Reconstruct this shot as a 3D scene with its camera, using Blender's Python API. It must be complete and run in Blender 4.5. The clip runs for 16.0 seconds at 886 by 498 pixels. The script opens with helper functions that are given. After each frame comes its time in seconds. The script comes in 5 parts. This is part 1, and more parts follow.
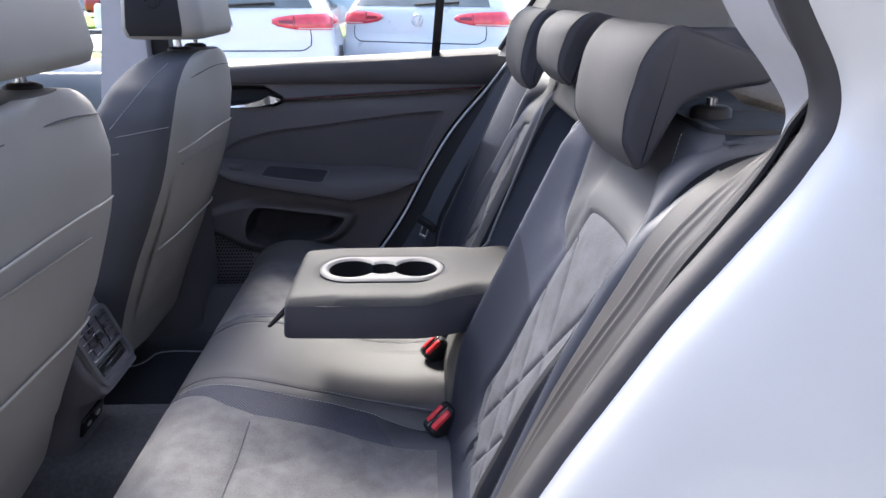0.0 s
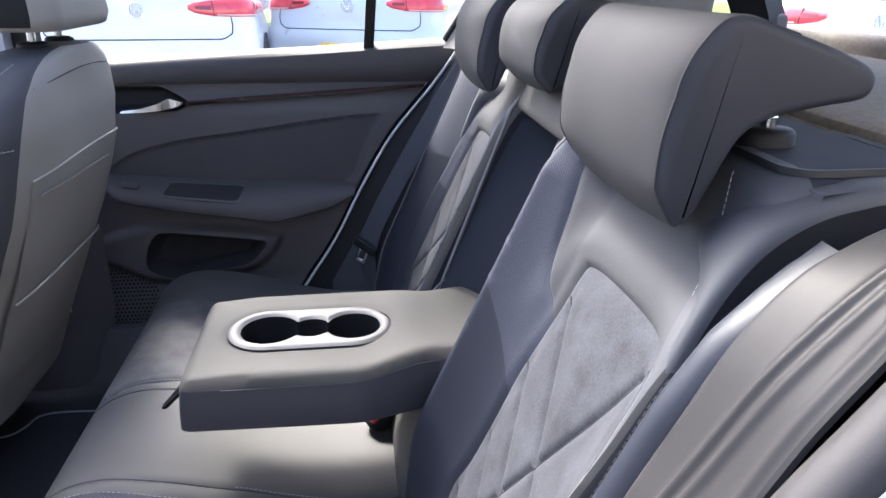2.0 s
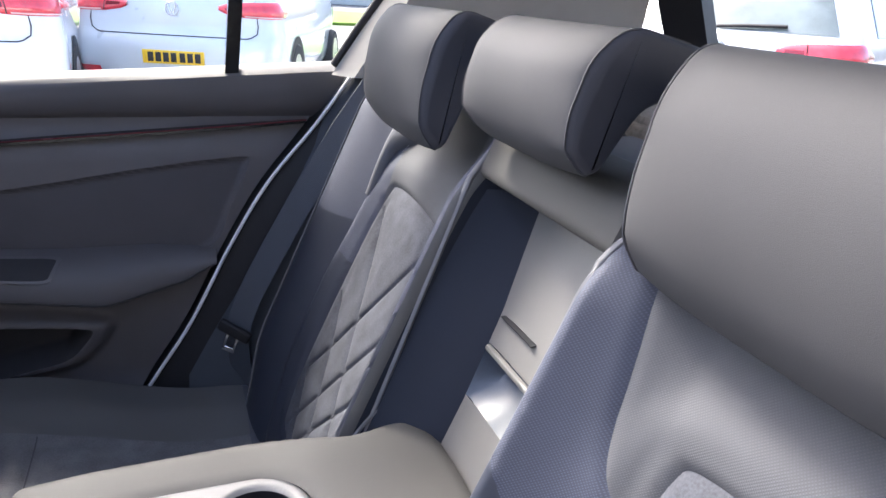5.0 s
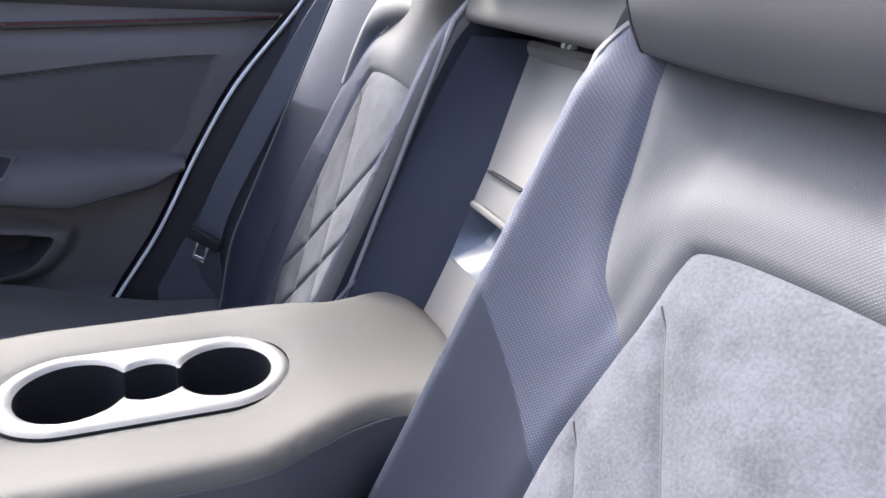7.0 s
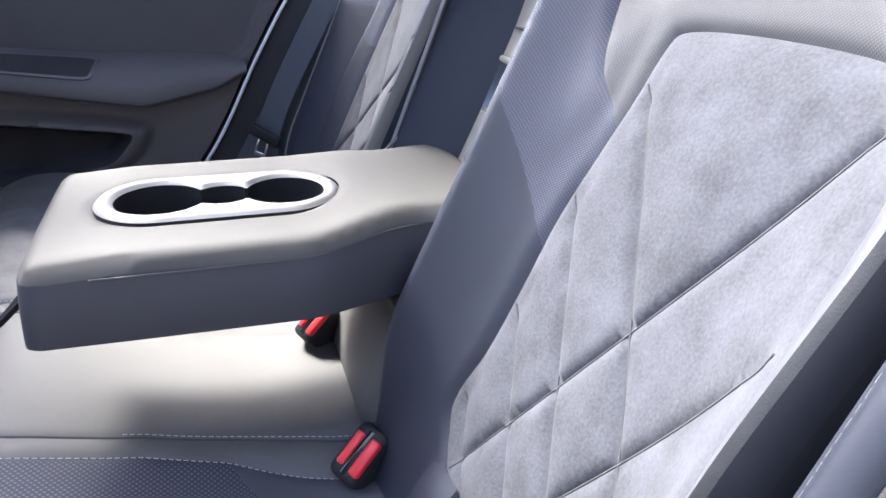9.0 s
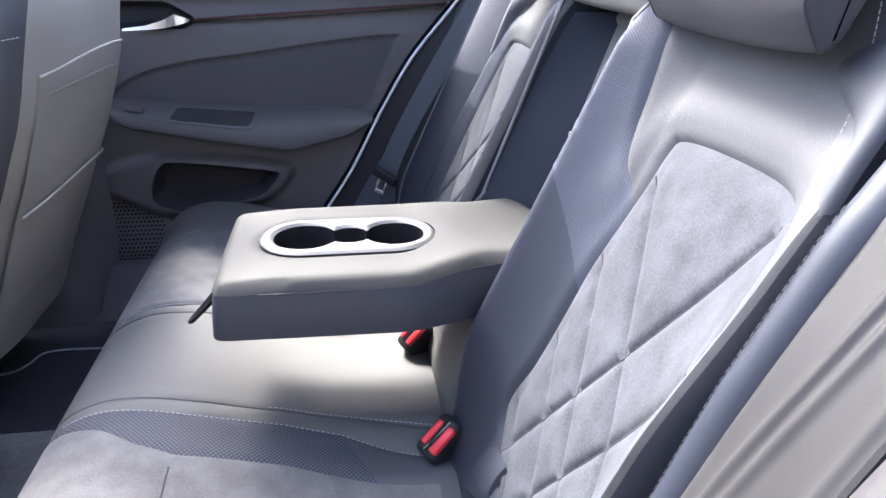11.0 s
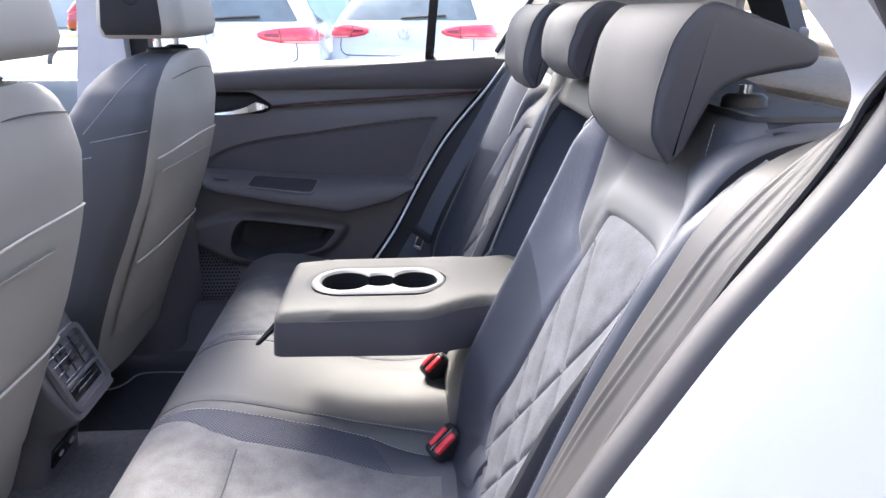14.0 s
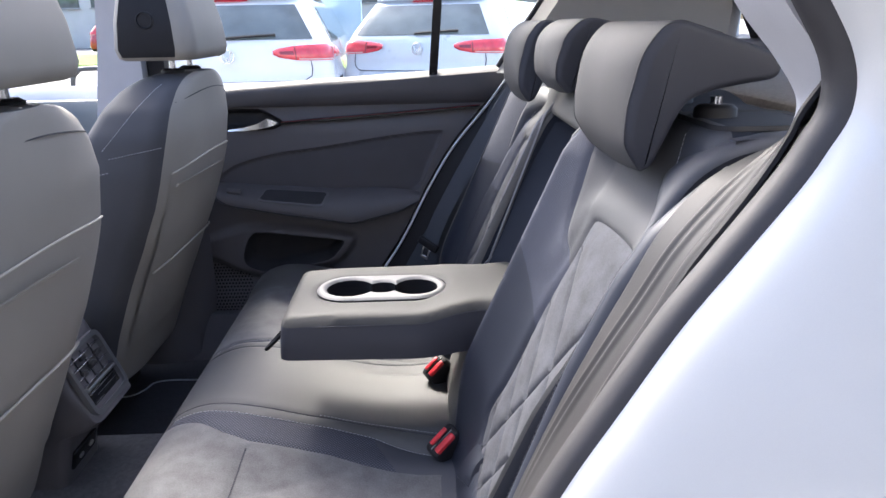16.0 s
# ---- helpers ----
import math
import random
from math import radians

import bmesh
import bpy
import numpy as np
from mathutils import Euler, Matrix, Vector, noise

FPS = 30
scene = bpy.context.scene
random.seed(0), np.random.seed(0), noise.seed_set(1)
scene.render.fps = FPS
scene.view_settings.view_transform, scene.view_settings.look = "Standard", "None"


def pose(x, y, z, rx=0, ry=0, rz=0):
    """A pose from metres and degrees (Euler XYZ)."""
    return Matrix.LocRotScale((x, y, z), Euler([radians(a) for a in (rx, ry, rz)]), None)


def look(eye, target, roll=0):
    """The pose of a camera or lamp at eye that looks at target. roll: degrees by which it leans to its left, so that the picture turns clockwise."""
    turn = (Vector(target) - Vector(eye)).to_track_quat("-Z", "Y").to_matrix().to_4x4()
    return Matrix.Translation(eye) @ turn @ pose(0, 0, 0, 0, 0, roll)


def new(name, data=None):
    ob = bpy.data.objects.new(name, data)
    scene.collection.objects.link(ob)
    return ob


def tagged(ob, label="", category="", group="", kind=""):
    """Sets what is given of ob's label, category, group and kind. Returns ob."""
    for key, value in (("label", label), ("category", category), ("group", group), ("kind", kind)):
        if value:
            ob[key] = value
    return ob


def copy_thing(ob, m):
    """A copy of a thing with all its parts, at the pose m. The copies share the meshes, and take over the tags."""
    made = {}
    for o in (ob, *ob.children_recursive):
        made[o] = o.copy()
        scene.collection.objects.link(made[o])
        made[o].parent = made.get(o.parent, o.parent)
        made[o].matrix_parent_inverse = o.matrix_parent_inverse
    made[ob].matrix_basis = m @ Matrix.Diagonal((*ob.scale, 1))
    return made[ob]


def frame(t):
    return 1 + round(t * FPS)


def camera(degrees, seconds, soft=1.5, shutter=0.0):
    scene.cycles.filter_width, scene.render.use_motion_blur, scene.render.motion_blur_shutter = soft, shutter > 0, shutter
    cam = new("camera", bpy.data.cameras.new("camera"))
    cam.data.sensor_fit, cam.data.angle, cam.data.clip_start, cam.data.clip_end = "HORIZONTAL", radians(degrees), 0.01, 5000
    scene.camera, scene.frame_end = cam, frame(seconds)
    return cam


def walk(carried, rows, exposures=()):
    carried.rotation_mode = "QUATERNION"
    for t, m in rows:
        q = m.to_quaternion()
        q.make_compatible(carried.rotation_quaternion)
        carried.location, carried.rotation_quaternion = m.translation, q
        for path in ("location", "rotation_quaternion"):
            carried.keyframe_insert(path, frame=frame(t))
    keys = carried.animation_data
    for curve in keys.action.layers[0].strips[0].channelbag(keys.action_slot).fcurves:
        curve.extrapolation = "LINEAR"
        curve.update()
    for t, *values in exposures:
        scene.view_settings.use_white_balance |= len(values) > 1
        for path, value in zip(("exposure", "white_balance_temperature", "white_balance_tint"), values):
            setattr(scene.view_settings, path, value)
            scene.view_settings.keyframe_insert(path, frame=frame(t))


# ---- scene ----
cam = camera(65.8, 16.0)
PATH = [
    (0, (-0.043, -1.217, 1.181), (0.017, 0.654, 0.478), 0.3),
    (0.5, (-0.033, -1.149, 1.179), (0.045, 0.714, 0.457), 0.3),
    (1, (-0.024, -1.066, 1.175), (0.09, 0.794, 0.449), 0.3),
    (1.5, (-0.021, -0.995, 1.176), (0.14, 0.858, 0.439), 0.2),
    (2, (-0.04, -0.923, 1.171), (0.197, 0.92, 0.433), 0.4),
    (2.5, (-0.073, -0.839, 1.174), (0.259, 0.99, 0.436), 0.8),
    (3, (-0.086, -0.749, 1.174), (0.332, 1.062, 0.435), 1.0),
    (3.5, (-0.1, -0.671, 1.179), (0.412, 1.119, 0.447), 1.6),
    (5.8, (-0.09, -0.527, 1.143), (0.629, 1.205, 0.449), 3.8),
    (6, (-0.087, -0.525, 1.125), (0.632, 1.203, 0.42), 3.9),
    (6.5, (-0.093, -0.535, 1.063), (0.648, 1.177, 0.342), 4.2),
    (7, (-0.096, -0.553, 1.027), (0.653, 1.142, 0.274), 4.0),
    (7.5, (-0.089, -0.582, 0.994), (0.644, 1.104, 0.208), 3.5),
    (8, (-0.091, -0.627, 0.974), (0.619, 1.053, 0.153), 3.0),
    (8.5, (-0.099, -0.662, 0.952), (0.56, 1.029, 0.11), 2.7),
    (9, (-0.117, -0.69, 0.94), (0.474, 1.019, 0.086), 2.2),
    (9.5, (-0.132, -0.725, 0.951), (0.377, 1.009, 0.093), 1.7),
    (10, (-0.134, -0.772, 0.986), (0.286, 0.989, 0.135), 1.1),
    (12.5, (-0.084, -1.031, 1.104), (0.065, 0.827, 0.379), 0.9),
    (13, (-0.076, -1.073, 1.114), (0.052, 0.797, 0.416), 0.6),
    (13.5, (-0.074, -1.109, 1.131), (0.038, 0.769, 0.451), 0.4),
    (14, (-0.065, -1.138, 1.14), (0.033, 0.747, 0.48), 0.0),
    (14.5, (-0.049, -1.163, 1.15), (0.031, 0.727, 0.501), -0.3),
    (15, (-0.04, -1.186, 1.149), (0.029, 0.71, 0.515), -0.7),
    (15.5, (-0.034, -1.192, 1.15), (0.022, 0.706, 0.521), -0.9),
    (16, (-0.033, -1.191, 1.148), (0.013, 0.709, 0.523), -1.1),
]
EXPOSURES = [(0, 2.3, 6050, 10), (2, 2.5, 6050, 10), (3.5, 2.55, 6150, 10), (6, 2.72, 6200, 10), (7, 3.05, 6100, 10), (8, 3.05, 6000, 10), (10, 3.12, 5950, 10), (12.5, 3.2, 6050, 10), (14, 2.98, 6150, 10), (16, 2.4, 6150, 10)]
walk(cam, [(t, look(eye, target, roll)) for t, eye, target, roll in PATH], EXPOSURES)

# ---- world, sun, exposure ----
SUN_ELEVATION, SUN_AZIMUTH = radians(48), radians(115)  # azimuth from +x towards +y
world = bpy.data.worlds.new("sky")
scene.world = world
world.use_nodes = True
sky = world.node_tree.nodes.new("ShaderNodeTexSky")
sky.sky_type = "NISHITA"
sky.sun_disc = False
sky.sun_elevation = SUN_ELEVATION
sky.sun_rotation = radians(90) - SUN_AZIMUTH
sky.air_density, sky.dust_density = 0.7, 5.0
world.node_tree.links.new(sky.outputs[0], world.node_tree.nodes["Background"].inputs[0])
world.node_tree.nodes["Background"].inputs[1].default_value = 0.165
sun_way = Vector((math.cos(SUN_AZIMUTH) * math.cos(SUN_ELEVATION), math.sin(SUN_AZIMUTH) * math.cos(SUN_ELEVATION), math.sin(SUN_ELEVATION)))
sun_light = bpy.data.lights.new("sun", "SUN")
sun_light.energy, sun_light.angle, sun_light.color = 2.2, radians(15), (1.0, 0.93, 0.80)
new("sun", sun_light).matrix_world = look(sun_way * 20, (0, 0, 0))


# ---- materials ----
def node_material(name):
    m = bpy.data.materials.new(name)
    m.use_nodes = True
    return m, m.node_tree.nodes, m.node_tree.links, m.node_tree.nodes["Principled BSDF"]


def surface(name, colour, rough=0.5, metal=0.0, vary=0.15, coarse=18.0, fine=900.0, bump=0.1, depth=0.0004, coat=0.0, sheen=0.0, spec=0.5, weave=0.0, weave_size=0.003, dots=1.6, plane="X"):
    """A procedural surface: colour varied at a coarse and a fine scale, fine relief, an optional woven pattern."""
    m, nodes, links, bsdf = node_material(name)
    bsdf.inputs["Metallic"].default_value = metal
    bsdf.inputs["Specular IOR Level"].default_value = spec
    bsdf.inputs["Coat Weight"].default_value = coat
    bsdf.inputs["Coat Roughness"].default_value = 0.04
    bsdf.inputs["Sheen Weight"].default_value = sheen
    bsdf.inputs["Sheen Roughness"].default_value = 0.5
    where = nodes.new("ShaderNodeTexCoord")
    big = nodes.new("ShaderNodeTexNoise")
    big.inputs["Scale"].default_value, big.inputs["Detail"].default_value = coarse, 5.0
    small = nodes.new("ShaderNodeTexNoise")
    small.inputs["Scale"].default_value, small.inputs["Detail"].default_value = fine, 3.0
    for n in (big, small):
        links.new(where.outputs["Object"], n.inputs["Vector"])
    total = nodes.new("ShaderNodeMath")
    total.operation = "MULTIPLY_ADD"
    total.inputs[1].default_value = 0.6
    links.new(big.outputs[0], total.inputs[0])
    half = nodes.new("ShaderNodeMath")
    half.operation = "MULTIPLY"
    half.inputs[1].default_value = 0.4
    links.new(small.outputs[0], half.inputs[0])
    links.new(half.outputs[0], total.inputs[2])
    ramp = nodes.new("ShaderNodeValToRGB")
    ramp.color_ramp.elements[0].position, ramp.color_ramp.elements[1].position = 0.3, 0.7
    ramp.color_ramp.elements[0].color = (*[c * (1 - vary) for c in colour], 1)
    ramp.color_ramp.elements[1].color = (*[min(1, c * (1 + vary)) for c in colour], 1)
    links.new(total.outputs[0], ramp.inputs[0])
    height, out_colour = small.outputs[0], ramp.outputs[0]
    if weave:
        waves = []
        for turn in (45, -45):
            spin = nodes.new("ShaderNodeMapping")
            spin.inputs["Rotation"].default_value = (radians(turn), 0, 0) if plane == "X" else (0, 0, radians(turn))
            links.new(where.outputs["Object"], spin.inputs["Vector"])
            wave = nodes.new("ShaderNodeTexWave")
            wave.bands_direction = "Y"
            wave.inputs["Scale"].default_value = 0.314 / weave_size
            links.new(spin.outputs[0], wave.inputs["Vector"])
            waves.append(wave)
        cross = nodes.new("ShaderNodeMath")
        cross.operation = "MULTIPLY"
        links.new(waves[0].outputs[1], cross.inputs[0])
        links.new(waves[1].outputs[1], cross.inputs[1])
        mixed = nodes.new("ShaderNodeMix")
        mixed.data_type = "RGBA"
        links.new(cross.outputs[0], mixed.inputs["Factor"])
        links.new(ramp.outputs[0], mixed.inputs["A"])
        mixed.inputs["B"].default_value = (*[min(1, c * (1 + weave * dots)) for c in colour], 1)
        height, out_colour = cross.outputs[0], mixed.outputs["Result"]
    links.new(out_colour, bsdf.inputs["Base Color"])
    gloss = nodes.new("ShaderNodeMapRange")
    gloss.inputs["To Min"].default_value, gloss.inputs["To Max"].default_value = max(0.02, rough - 0.07), min(1, rough + 0.07)
    links.new(big.outputs[0], gloss.inputs[0])
    links.new(gloss.outputs[0], bsdf.inputs["Roughness"])
    if bump:
        relief = nodes.new("ShaderNodeBump")
        relief.inputs["Strength"].default_value, relief.inputs["Distance"].default_value = bump, depth
        links.new(height, relief.inputs["Height"])
        links.new(relief.outputs[0], bsdf.inputs["Normal"])
    return m


def pane_glass(name, tint, share=0.08):
    """Thin window glass: clear, with a mirror-like share that grows towards grazing angles."""
    m, nodes, links, bsdf = node_material(name)
    clear = nodes.new("ShaderNodeBsdfTransparent")
    clear.inputs[0].default_value = (*tint, 1)
    shine = nodes.new("ShaderNodeBsdfGlossy")
    shine.inputs["Roughness"].default_value = 0.02
    fresnel = nodes.new("ShaderNodeFresnel")
    fresnel.inputs[0].default_value = 1.3
    mix = nodes.new("ShaderNodeMixShader")
    links.new(fresnel.outputs[0], mix.inputs[0])
    links.new(clear.outputs[0], mix.inputs[1])
    links.new(shine.outputs[0], mix.inputs[2])
    links.new(mix.outputs[0], nodes["Material Output"].inputs["Surface"])
    return m


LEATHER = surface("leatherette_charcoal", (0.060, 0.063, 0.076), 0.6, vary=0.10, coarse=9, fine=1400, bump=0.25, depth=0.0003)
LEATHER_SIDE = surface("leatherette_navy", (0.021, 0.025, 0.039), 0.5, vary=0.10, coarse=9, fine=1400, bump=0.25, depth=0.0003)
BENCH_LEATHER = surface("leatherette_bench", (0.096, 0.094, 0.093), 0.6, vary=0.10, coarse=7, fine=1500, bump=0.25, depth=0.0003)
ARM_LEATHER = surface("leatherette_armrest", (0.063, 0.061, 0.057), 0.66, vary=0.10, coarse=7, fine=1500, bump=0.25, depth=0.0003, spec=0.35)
MESH_DARK = surface("woven_mesh_dark", (0.037, 0.042, 0.063), 0.75, vary=0.10, fine=600, weave=1.0, weave_size=0.0020, dots=0.8, bump=0.4, depth=0.0005)
MESH_BENCH = surface("woven_mesh_bench", (0.034, 0.036, 0.047), 0.8, vary=0.10, fine=600, weave=1.0, weave_size=0.0042, dots=2.4, bump=0.5, depth=0.0005, plane="Z")
MESH_LIGHT = surface("woven_mesh_grey", (0.058, 0.060, 0.068), 0.8, vary=0.10, fine=600, weave=1.0, weave_size=0.0018, dots=0.25, bump=0.35, depth=0.0005)
# Seat back copy of the bench suede, darkened for the near seat's shade.
SHADED_SUEDE = surface("suede_grey_shaded", (0.058, 0.061, 0.073), 0.92, vary=0.42, coarse=26, fine=420, bump=0.35, depth=0.0005, sheen=0.02, spec=0.25)
# Grey leatherette, darkened so the roll sinks into the gap's shade.
FLANK_SHADED = surface("leatherette_flank_shaded", (0.026, 0.027, 0.030), 0.5, vary=0.3, coarse=60, fine=900, bump=0.25, depth=0.001)
SATIN = surface("satin_grey_plastic", (0.15, 0.15, 0.154), 0.35, metal=0.4, vary=0.06, coarse=30, bump=0.05)
# The same suede in its lighter copy, for the better lit bench.
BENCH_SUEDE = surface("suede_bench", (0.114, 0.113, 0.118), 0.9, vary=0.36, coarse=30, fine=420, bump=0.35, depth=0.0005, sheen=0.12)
HEAD_FABRIC = surface("headrest_leatherette", (0.054, 0.054, 0.058), 0.74, vary=0.10, coarse=10, fine=1500, bump=0.3, depth=0.0004, spec=0.3)
FRONT_LEATHER = surface("leatherette_front_seat", (0.285, 0.266, 0.240), 0.65, vary=0.10, coarse=8, fine=1400, bump=0.25, depth=0.0003)
# HEAD_FABRIC's leatherette again, with the side's shade put into the colour.
HEAD_SHADED = surface("headrest_leatherette_shaded", (0.034, 0.036, 0.047), 0.6, vary=0.10, coarse=10, fine=1500, bump=0.3, depth=0.0004, spec=0.35)
# Near-black that paints the shade in the gaps beside the seat backs.
GAP_SHADE = surface("seat_gap_shade", (0.012, 0.013, 0.020), 0.85, vary=0.15, fine=800, bump=0.3)
STRIP_PALE = surface("pale_strip", (0.78, 0.78, 0.80), 0.5, vary=0.08, coarse=30, bump=0.1)
THREAD = surface("pale_thread", (0.38, 0.39, 0.41), 0.7, vary=0.1, bump=0)
THREAD_DARK = surface("dark_thread", (0.05, 0.05, 0.058), 0.8, vary=0.1, bump=0)
PIPING = surface("grey_piping", (0.13, 0.13, 0.138), 0.6, vary=0.1, coarse=40, fine=1500)
DOOR_SOFT = surface("door_soft_plastic", (0.095, 0.089, 0.095), 0.6, vary=0.12, coarse=8, fine=1300, bump=0.35, depth=0.0004)
DOOR_HARD = surface("door_hard_plastic", (0.105, 0.098, 0.104), 0.5, vary=0.12, coarse=8, fine=1100, bump=0.3, depth=0.0004)
DOOR_FABRIC = surface("door_fabric", (0.072, 0.067, 0.073), 0.85, vary=0.12, fine=900, weave=0.6, weave_size=0.0016, bump=0.3, depth=0.0003)
GLOSS_BLACK = surface("gloss_black", (0.010, 0.010, 0.011), 0.12, vary=0.1, bump=0)
GLOSS_RED = surface("dark_red_trim", (0.11, 0.012, 0.02), 0.25, vary=0.1, bump=0)
BLACK = surface("black_plastic", (0.018, 0.018, 0.021), 0.55, vary=0.15, bump=0.2, spec=0.25)
POCKET_BLACK = surface("pocket_lining", (0.015, 0.015, 0.017), 0.85, vary=0.2, bump=0.2, spec=0.15)
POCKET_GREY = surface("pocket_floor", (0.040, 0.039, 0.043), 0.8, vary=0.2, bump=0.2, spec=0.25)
# Armrest leatherette darkened and cooled: the shade of its sides as colour.
ARM_SHADED = surface("leatherette_armrest_shaded", (0.043, 0.045, 0.060), 0.55, vary=0.10, coarse=9, fine=1400, bump=0.25, depth=0.0003)
# Dark navy stands for the bluish shade on the inner side faces.
RECESS_SHADE = surface("recess_shade_navy", (0.016, 0.020, 0.032), 0.75, vary=0.12, fine=900, bump=0.25, spec=0.3)
RUBBER = surface("rubber_seal", (0.040, 0.038, 0.042), 0.58, vary=0.12, coarse=30, fine=700, bump=0.15)
TRIM = surface("pillar_trim_dark", (0.033, 0.032, 0.034), 0.5, vary=0.12, coarse=20, fine=1000, bump=0.2, spec=0.3)
ARCH_TRIM = surface("wheel_arch_trim", (0.050, 0.057, 0.070), 0.7, vary=0.12, coarse=20, fine=1000, bump=0.2, spec=0.25)
SEAT_SIDE = surface("seat_side_leatherette", (0.062, 0.063, 0.070), 0.7, vary=0.12, coarse=9, fine=1400, bump=0.25, depth=0.0003, spec=0.3)
HEM = surface("cream_hem", (0.42, 0.39, 0.34), 0.7, vary=0.1, coarse=40, bump=0.1)
MAT = surface("floor_mat_pile", (0.055, 0.054, 0.060), 0.95, vary=0.3, coarse=140, fine=1300, bump=0.8, depth=0.002)
LATCH_CUP = surface("latch_hollow", (0.06, 0.072, 0.095), 0.3, vary=0.2, coarse=40, bump=0.1)
FRONT_DOOR = surface("front_door_panel", (0.13, 0.15, 0.165), 0.5, vary=0.1, coarse=6, fine=900, bump=0.2)
PALE_TRIM = surface("pale_pillar_trim", (0.50, 0.50, 0.53), 0.6, vary=0.06, coarse=20, fine=900, bump=0.15)
GREY_TRIM = surface("grey_pillar_trim", (0.34, 0.33, 0.315), 0.7, vary=0.06, coarse=10, fine=900, bump=0.15)
CHROME = surface("satin_chrome", (0.75, 0.75, 0.76), 0.22, metal=1.0, vary=0.05, bump=0)
CUP_RING = surface("brushed_ring", (0.17, 0.167, 0.162), 0.5, metal=0.15, vary=0.06, coarse=60, bump=0.05)
CARPET = surface("carpet_black", (0.085, 0.082, 0.086), 0.95, vary=0.35, coarse=120, fine=1200, bump=0.8, depth=0.002)
SHELF_FELT = surface("shelf_felt", (0.16, 0.145, 0.13), 0.95, vary=0.35, coarse=160, fine=900, bump=0.8, depth=0.002)
RECESS_PLASTIC = surface("recess_plastic", (0.145, 0.14, 0.132), 0.45, vary=0.08, coarse=15, fine=1000, bump=0.15)
RED = surface("release_red", (0.65, 0.03, 0.045), 0.35, vary=0.12, coarse=60, bump=0.1)
WEBBING = surface("belt_webbing", (0.040, 0.046, 0.060), 0.7, vary=0.15, fine=900, weave=0.5, weave_size=0.0016, bump=0.4)
WHITE_PAINT = surface("white_body_paint", (0.80, 0.80, 0.81), 0.25, vary=0.015, coarse=6, bump=0, coat=1.0)
OWN_PAINT = surface("pearl_white_paint", (0.672, 0.665, 0.650), 0.3, vary=0.03, coarse=5, bump=0, coat=1.0)
SILVER_PAINT = surface("pale_blue_silver_paint", (0.60, 0.65, 0.69), 0.3, metal=0.15, vary=0.03, coarse=6, bump=0, coat=1.0)
RED_PAINT = surface("red_car_paint", (0.42, 0.02, 0.03), 0.3, vary=0.05, coarse=3, bump=0, coat=1.0)
LAMP_RED = surface("tail_lamp_red", (0.70, 0.05, 0.07), 0.10, vary=0.25, coarse=14, bump=0, coat=1.0)
LAMP_DARK = surface("tail_lamp_dark", (0.22, 0.008, 0.015), 0.10, vary=0.2, coarse=14, bump=0, coat=1.0)
LAMP_PALE = surface("tail_lamp_pale", (0.72, 0.45, 0.42), 0.12, vary=0.1, coarse=14, bump=0, coat=1.0)
CAR_GLASS = surface("car_window_dark", (0.10, 0.125, 0.13), 0.04, vary=0.55, coarse=2.6, bump=0, coat=0.6)
PLATE = surface("plate_yellow", (0.80, 0.52, 0.03), 0.4, vary=0.06, bump=0)
PLATE_INK = surface("plate_ink", (0.02, 0.02, 0.02), 0.5, bump=0)
TYRE = surface("tyre_rubber", (0.02, 0.02, 0.02), 0.8, vary=0.2, bump=0.3)
RIM = surface("alloy_rim", (0.55, 0.55, 0.56), 0.35, metal=0.9, bump=0)
ASPHALT = surface("asphalt", (0.17, 0.168, 0.165), 0.9, vary=0.3, coarse=1.2, fine=90, bump=0.5, depth=0.006)
KERB = surface("concrete_kerb", (0.36, 0.35, 0.33), 0.85, vary=0.2, coarse=3, fine=120, bump=0.4, depth=0.003)
GRASS = surface("grass", (0.13, 0.22, 0.025), 0.9, vary=0.45, coarse=2.5, fine=60, bump=0.9, depth=0.03)
SIGN_BLUE = surface("sign_panel_pale_blue", (0.42, 0.54, 0.62), 0.4, vary=0.04, coarse=1.5, bump=0)
WALL_WHITE = surface("rendered_wall", (0.62, 0.60, 0.56), 0.85, vary=0.1, coarse=1.0, fine=60, bump=0.2, depth=0.003)
WALL_GREY = surface("grey_wall", (0.075, 0.08, 0.09), 0.85, vary=0.2, coarse=0.8, fine=40, bump=0.3, depth=0.004)
STEEL = surface("galvanised_steel", (0.10, 0.105, 0.11), 0.45, metal=0.7, vary=0.2, coarse=30)
GLASS = pane_glass("window_glass", (0.97, 0.985, 0.98))


# ---- geometry helpers ----
def join(*pieces):
    verts, faces = [], []
    for v, f in pieces:
        faces += [tuple(i + len(verts) for i in face) for face in f]
        verts += [tuple(p) for p in v]
    return verts, faces


def moved(piece, m):
    return [tuple(m @ Vector(p)) for p in piece[0]], piece[1]


